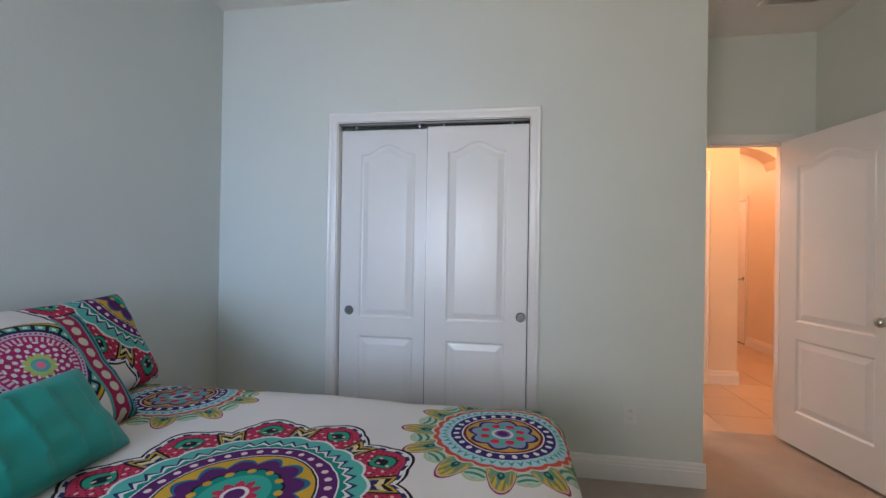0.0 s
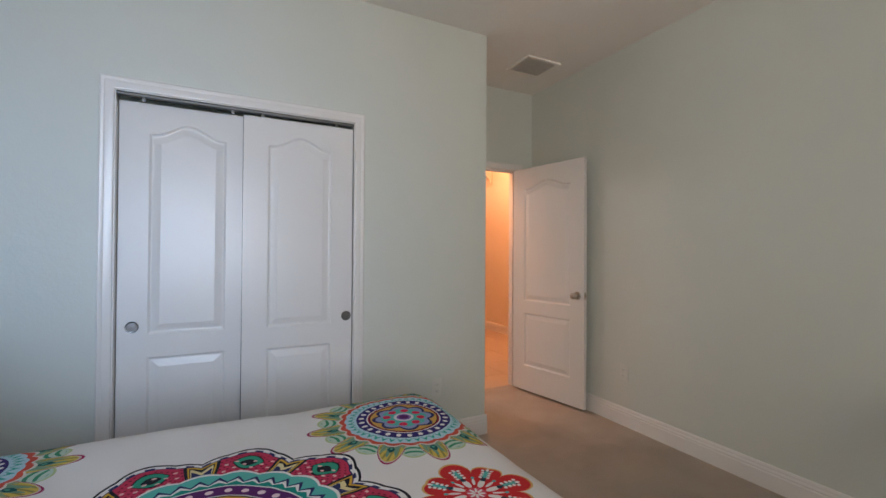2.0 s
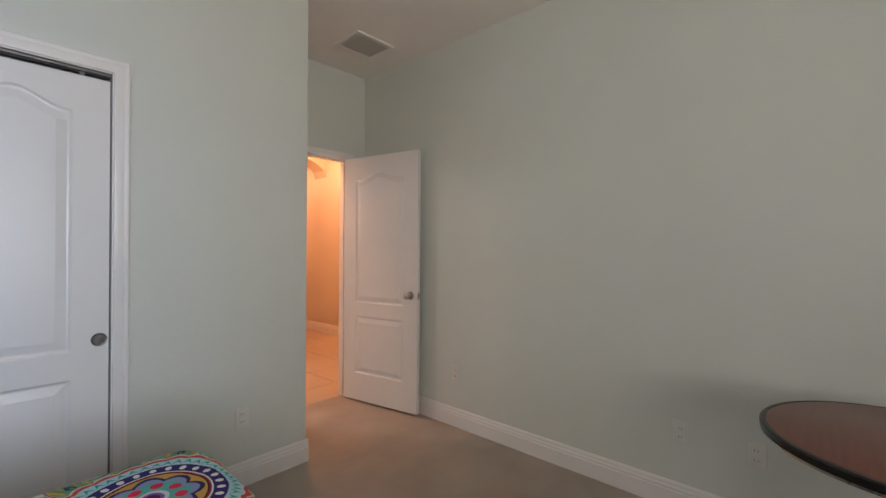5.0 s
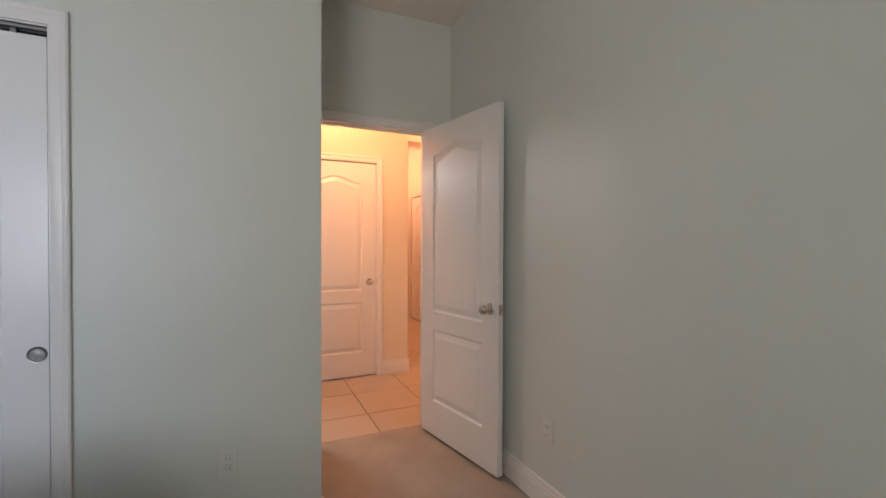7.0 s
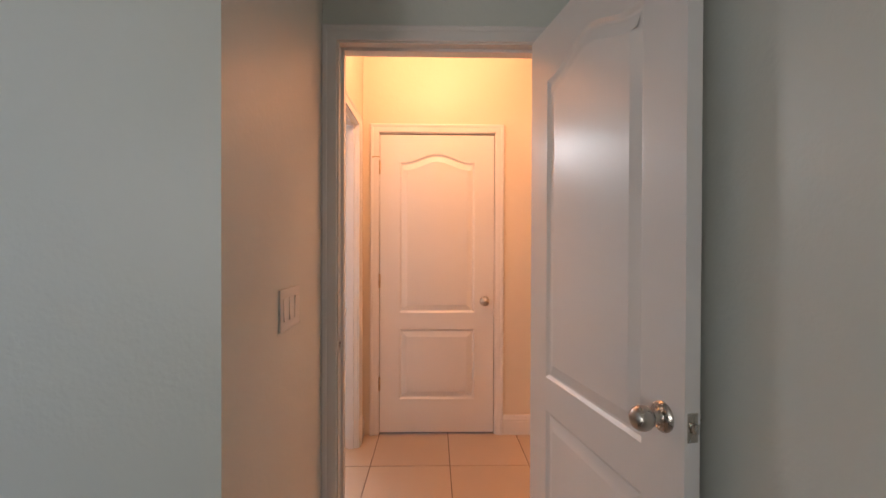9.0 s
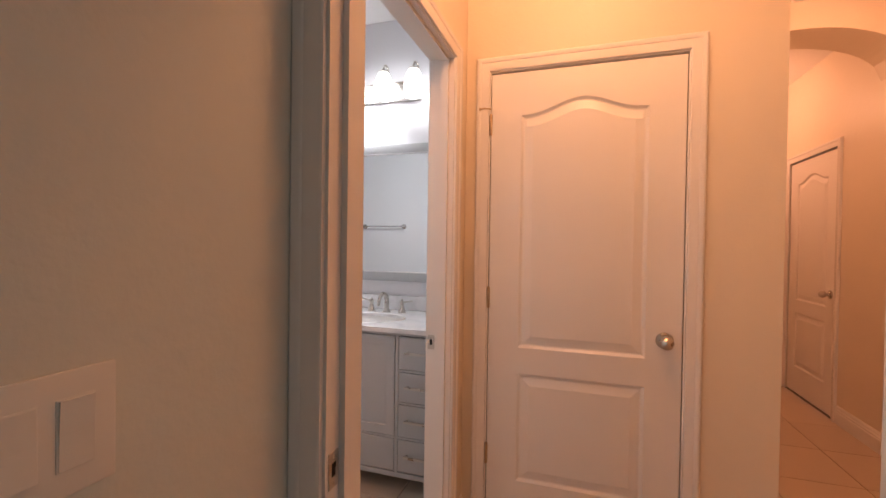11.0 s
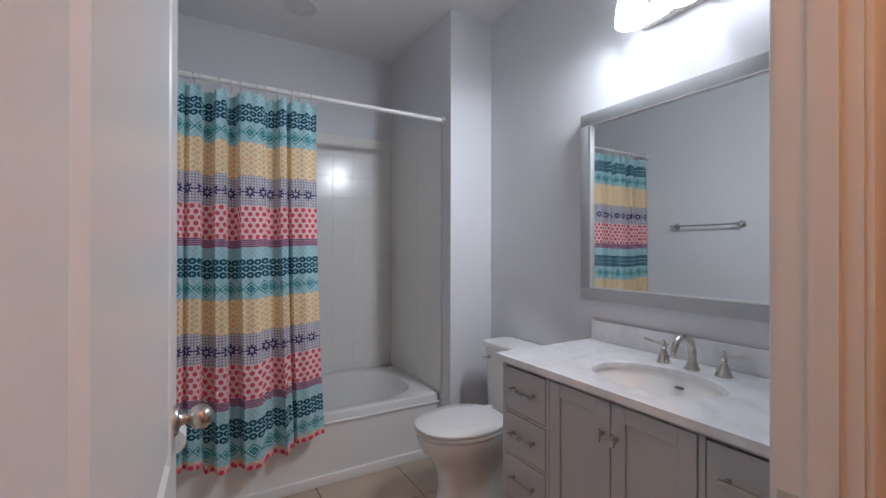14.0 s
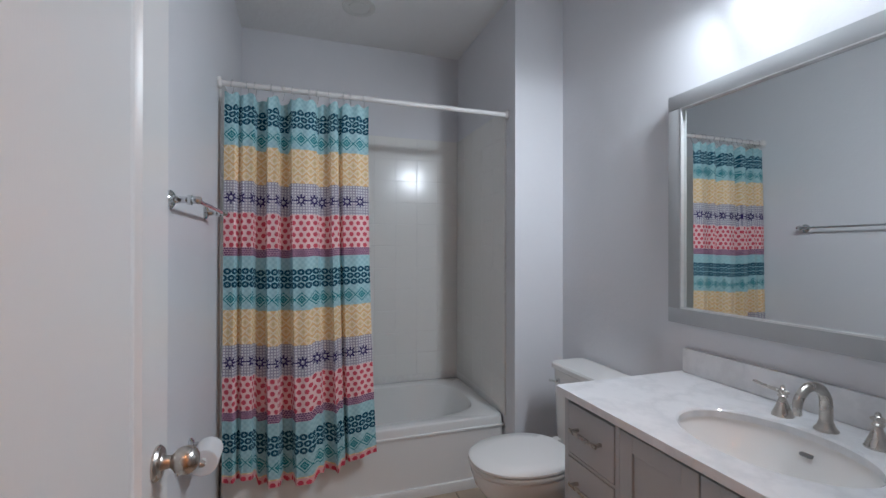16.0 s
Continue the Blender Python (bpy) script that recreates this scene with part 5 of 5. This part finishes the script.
        rad.append(0.0150 - 0.0052 * q)
    part("spout", tube(pts, rad, 18), M_NICKEL, f)
    part("spout_base", lathe(((0.001, 0), (0.026, 0), (0.026, 0.003), (0.024, 0.006), (0.019, 0.012), (0.016, 0.024), (0.001, 0.026)), 28, pose(fx, fy, 0)), M_NICKEL, f)
    for sx in (-1, 1):
        hx = fx + sx * 0.104
        h = part("handle_base", lathe(((0.001, 0), (0.026, 0), (0.026, 0.003), (0.0235, 0.006), (0.0225, 0.010), (0.018, 0.022), (0.012, 0.038), (0.009, 0.046), (0.0085, 0.050), (0.0125, 0.053), (0.0125, 0.056), (0.009, 0.059), (0.010, 0.066), (0.0085, 0.073), (0.005, 0.076), (0.006, 0.080), (0.003, 0.084), (0.001, 0.0845)), 28, pose(hx, fy, 0)), M_NICKEL, f)
        part("lever", tube([(hx - sx * 0.016, fy + 0.002, 0.066), (hx - sx * 0.012, fy + 0.002, 0.066), (hx, fy, 0.067), (hx + sx * 0.025, fy - 0.004, 0.069), (hx + sx * 0.050, fy - 0.008, 0.073), (hx + sx * 0.066, fy - 0.010, 0.077), (hx + sx * 0.074, fy - 0.011, 0.078)], [0.003, 0.005, 0.0058, 0.0048, 0.004, 0.005, 0.003], 10), M_NICKEL, h)


build_counter()


def build_mirror():
    m = thing("wall_mirror", "wide wall mirror in a flat grey frame with silver bead", "mirror")
    x0, x1, z0, z1, w = 0.290, 1.397, 1.036, 1.910, 0.056
    yw = BATH_N - 0.002
    for a in ((x0, z0, x1, z0 + w), (x0, z1 - w, x1, z1), (x0, z0 + w, x0 + w, z1 - w), (x1 - w, z0 + w, x1, z1 - w)):
        part("frame_rail", rbox(a[0], yw - 0.034, a[1], a[2], yw, a[3], 0.003), M_FRAME, m)
    b = 0.006
    for a in ((x0 + w, z0 + w, x1 - w, z0 + w + b), (x0 + w, z1 - w - b, x1 - w, z1 - w), (x0 + w, z0 + w + b, x0 + w + b, z1 - w - b), (x1 - w - b, z0 + w + b, x1 - w, z1 - w - b)):
        part("bead", rbox(a[0], yw - 0.036, a[1], a[2], yw - 0.010, a[3], 0.0015), M_BEAD, m, "bright silver inner bead")
    part("mirror_glass", box(bmesh.new(), x0 + w + b, yw - 0.022, z0 + w + b, x1 - w - b, yw - 0.010, z1 - w - b), M_MIRROR, m, smooth=False)


build_mirror()


def build_vanity_light():
    v = thing("vanity_light", "three-lamp vanity light with frosted glass shades, switched on", "wall lamp")
    yw = BATH_N
    part("back_bar", rbox(0.645, yw - 0.028, 2.197, 0.995, yw - 0.001, 2.310, 0.004), M_NICKEL, v, "brushed nickel back plate")
    part("lower_trim", rbox(0.605, yw - 0.044, 2.186, 1.035, yw - 0.001, 2.197, 0.002), M_NICKEL, v)
    for x in (0.616, 0.819, 1.022):
        s = part("glass_shade", lathe(((0.020, 2.345), (0.034, 2.335), (0.046, 2.310), (0.056, 2.270), (0.061, 2.225), (0.063, 2.185), (0.060, 2.184), (0.052, 2.230), (0.036, 2.315), (0.018, 2.338)), 32, pose(x, yw - 0.105, 0)), M_SHADE, v, "glowing frosted glass shade")
        part("cap", lathe(((0.001, 2.338), (0.034, 2.342), (0.026, 2.354), (0.010, 2.360), (0.001, 2.362)), 24, pose(x, yw - 0.105, 0)), M_NICKEL, v)
        pts = [(x, yw - 0.105, 2.358), (x, yw - 0.104, 2.378), (x + 0.002, yw - 0.096, 2.392), (x + 0.004, yw - 0.080, 2.398), (x + 0.006, yw - 0.060, 2.388), (x + 0.008, yw - 0.045, 2.350), (x + 0.008, yw - 0.028, 2.290), (min(max(x, 0.66), 0.98), yw - 0.012, 2.260)]
        part("arm", tube(pts, 0.006, 10), M_NICKEL, v)
        # the bulb's light out of the shade's open mouth
        bulb = area_light("bulb_light", look((x, yw - 0.112, 2.178), (x - 0.75, yw - 1.1, 1.85)), 0.10, 0.10, 14.0, (1.0, 0.97, 0.96))
        bulb.data.shape = "DISK"


build_vanity_light()


def bath_bar(m, length):
    """A towel bar on two turned posts; it lies along x and stands out along y."""
    t = thing("towel_bar", "chrome towel bar on two turned posts", "towel bar", m)
    for x in (-length / 2, length / 2):
        part("post", lathe(((0.001, 0), (0.027, 0), (0.027, 0.004), (0.022, 0.010), (0.013, 0.015), (0.010, 0.028), (0.010, 0.042), (0.015, 0.048), (0.015, 0.056), (0.011, 0.060), (0.012, 0.075), (0.008, 0.082), (0.001, 0.084)), 24, pose(x, 0, 0, -90)), M_CHROME, t)
    part("bar", tube([(-length / 2, 0.068, 0), (length / 2, 0.068, 0)], 0.0065, 14), M_CHROME, t)
    return t


bath_bar(pose(-0.05, BATH_S, 1.458), 0.47)


def build_paper_holder():
    t = thing("paper_holder", "chrome toilet paper holder on the wall", "toilet paper holder", pose(0.02, BATH_S, 0.645))
    for x in (-0.075, 0.075):
        part("post", lathe(((0.001, 0), (0.026, 0), (0.026, 0.004), (0.021, 0.010), (0.012, 0.015), (0.010, 0.034), (0.014, 0.040), (0.014, 0.050), (0.010, 0.054), (0.011, 0.070), (0.007, 0.077), (0.001, 0.078)), 24, pose(x, 0, 0, -90)), M_CHROME, t)
    part("roller", tube([(-0.075, 0.066, 0), (0.075, 0.066, 0)], 0.009, 14), M_PLASTIC, t)
    bm = lathe(((0.019, -0.052), (0.040, -0.052), (0.042, -0.050), (0.042, 0.050), (0.040, 0.052), (0.019, 0.052)), 32, pose(0.02, BATH_S + 0.066, 0.636, 0, 90))
    r = finish("paper_roll", bm, M_PAPER, True)
    tagged(r, "half-used white toilet paper roll on its holder", "toilet paper")


build_paper_holder()

def build_jacket():
    """A dark garment that hangs flat between the open door and the wall."""
    j = thing("hanging_jacket", "black jacket hanging on the wall behind the open door", "jacket")
    cloth = Mat("black_wool", (0.012, 0.012, 0.013), 0.95, spec=0.1).vary(40, 0.3).m
    bm = bmesh.new()
    n, k = 16, 18
    sides = []
    for out in (0, 1):
        grid = []
        for a in range(n + 1):
            q = a / n
            hem = 1.16 + 0.10 * abs(q - 0.45) + 0.02 * math.sin(9 * q)
            neck = 1.93 - 0.16 * abs(2 * q - 1) ** 1.6
            col = []
            for b in range(k + 1):
                z = hem + (neck - hem) * b / k
                rim = min(1, 5 * min(q, 1 - q, b / k, 1 - b / k))
                y = BATH_S + 0.003 + out * (0.004 + rim * (0.010 + 0.003 * math.sin(19 * q + z)))
                col.append(bm.verts.new((0.90 + 0.42 * q, y, z)))
            grid.append(col)
        sides.append(grid)
        for a in range(n):
            for b in range(k):
                bm.faces.new((grid[a][b], grid[a + 1][b], grid[a + 1][b + 1], grid[a][b + 1]))
    rim = [(a, 0) for a in range(n)] + [(n, b) for b in range(k)] + [(a, k) for a in range(n, 0, -1)] + [(0, b) for b in range(k, 0, -1)]
    for p, q in zip(rim, rim[1:] + rim[:1]):
        bm.faces.new((sides[0][p[0]][p[1]], sides[0][q[0]][q[1]], sides[1][q[0]][q[1]], sides[1][p[0]][p[1]]))
    part("cloth", bm, cloth, j)
    part("hook", tube([(1.11, BATH_S, 1.95), (1.11, BATH_S + 0.014, 1.945), (1.11, BATH_S + 0.016, 1.925)], 0.003, 8), M_CHROME, j)


build_jacket()

# exhaust fan and round ceiling lamp
f = thing("exhaust_fan", "white round exhaust fan grille on the bathroom ceiling", "exhaust fan", pose(-0.10, 5.11, BTOP))
part("grille", lathe(((0.001, -0.030), (0.05, -0.030), (0.10, -0.022), (0.125, -0.008), (0.128, 0.0), (0.001, 0.0)), 40), M_TRIM, f)
for r in (0.06, 0.085, 0.108):
    part("grille_ring", lathe(((r - 0.004, -0.0335), (r + 0.004, -0.0315), (r + 0.004, -0.022), (r - 0.004, -0.022), (r - 0.004, -0.0335)), 40), M_TRIM, f)
f = thing("recessed_light", "white round recessed lamp over the bathtub, switched off", "ceiling lamp", pose(-0.90, 4.26, BTOP))
part("trim_ring", lathe(((0.060, -0.004), (0.080, -0.010), (0.095, -0.006), (0.097, 0.0), (0.060, 0.0), (0.060, -0.004)), 40), M_PLASTIC, f)
part("lens", lathe(((0.001, -0.008), (0.058, -0.006), (0.0595, -0.001), (0.001, -0.001)), 40), M_PLASTIC, f)

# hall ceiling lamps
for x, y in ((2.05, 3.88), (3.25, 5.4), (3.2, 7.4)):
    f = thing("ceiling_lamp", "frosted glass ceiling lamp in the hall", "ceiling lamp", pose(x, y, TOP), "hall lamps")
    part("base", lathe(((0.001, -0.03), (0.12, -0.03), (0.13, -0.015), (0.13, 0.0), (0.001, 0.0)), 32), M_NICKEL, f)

# ---- tiles ----
def tile_mesh(name, sx, sy, thick, bevel, mat):
    bm = box(bmesh.new(), 0, 0, 0, sx, sy, thick)
    top = [e for e in bm.edges if all(v.co.z > thick - 1e-6 for v in e.verts)]
    bmesh.ops.bevel(bm, geom=top, offset=bevel, segments=1, affect="EDGES")
    me = bpy.data.meshes.new(name)
    bm.to_mesh(me)
    bm.free()
    me.materials.append(mat)
    return me


P, J = 0.466, 0.005
cache = {}
spans_x, spans_y = [], []
x = 1.622 - 7 * P
while x < HALL_E:
    spans_x.append((x, x + P))
    x += P
y = 3.812 - P
while y < 8.5:
    spans_y.append((y, y + P))
    y += P
for xa, xb in spans_x:
    for ya, yb in spans_y:
        x0, x1 = max(xa, -0.60) + J / 2, min(xb, HALL_E) - J / 2
        y0, y1 = max(ya, 3.47) + J / 2, min(yb, 8.5) - J / 2
        if x1 - x0 < 0.02 or y1 - y0 < 0.02 or (x1 < HALL_W and y0 > BATH_N) or (x1 < HALL_C - 0.12 and y0 > 5.4):
            continue
        key = (round(x1 - x0, 3), round(y1 - y0, 3))
        if key not in cache:
            cache[key] = tile_mesh("floor_tile", *key, 0.0045, 0.0015, M_FTILE)
        ob = new("floor_tile", cache[key])
        ob.parent = floor_tiled
        ob.location = (x0, y0, -0.0045 + random.uniform(0, 0.0004))

# tiled surround of the alcove
surround = structure("tile_surround", box(bmesh.new(), ALCOVE, BATH_S + 0.006, 0.381, ALCOVE + 0.0082, WING_Y - 0.006, 2.105), M_WGROUT, "white glazed six-inch tile surround", "wall tiles")
_b = box(bmesh.new(), ALCOVE + 0.0085, BATH_S, 0.381, -0.575, BATH_S + 0.0082, 2.105)
tagged(finish("tile_bed", _b, M_WGROUT), kind="structure").parent = surround
_b = box(bmesh.new(), ALCOVE + 0.0085, WING_Y - 0.0082, 0.381, -0.575, WING_Y, 2.105)
tagged(finish("tile_bed", _b, M_WGROUT), kind="structure").parent = surround
T = 0.1525
wt = tile_mesh("wall_tile", T - 0.002, T - 0.002, 0.006, 0.0016, M_WTILE)
rows = [2.105 - T * (k + 1) for k in range(12) if 2.105 - T * (k + 1) > 0.27]
for z in rows:
    if z < 0.382:
        continue
    k = 0
    while WING_Y - 0.008 - T * (k + 1) > BATH_S - 0.02:
        ob = new("wall_tile", wt)
        ob.parent = surround
        m = Matrix.Translation((ALCOVE + 0.0035, WING_Y - 0.010 - T * (k + 1), z)) @ Matrix(((0, 0, 1, 0), (1, 0, 0, 0), (0, 1, 0, 0), (0, 0, 0, 1)))
        ob.matrix_world = m @ pose(0, 0, 0, random.uniform(-0.35, 0.35), random.uniform(-0.35, 0.35))
        k += 1
    for k in range(5):
        for yy, s in ((WING_Y - 0.0035, -1), (BATH_S + 0.0035, 1)):
            ob = new("wall_tile", wt)
            ob.parent = surround
            rot = Matrix(((-1 if s > 0 else 1, 0, 0, 0), (0, 0, s, 0), (0, 1, 0, 0), (0, 0, 0, 1)))
            xx = ALCOVE + 0.010 + T * k + (T - 0.002 if s > 0 else 0)
            ob.matrix_world = Matrix.Translation((xx, yy, z)) @ rot
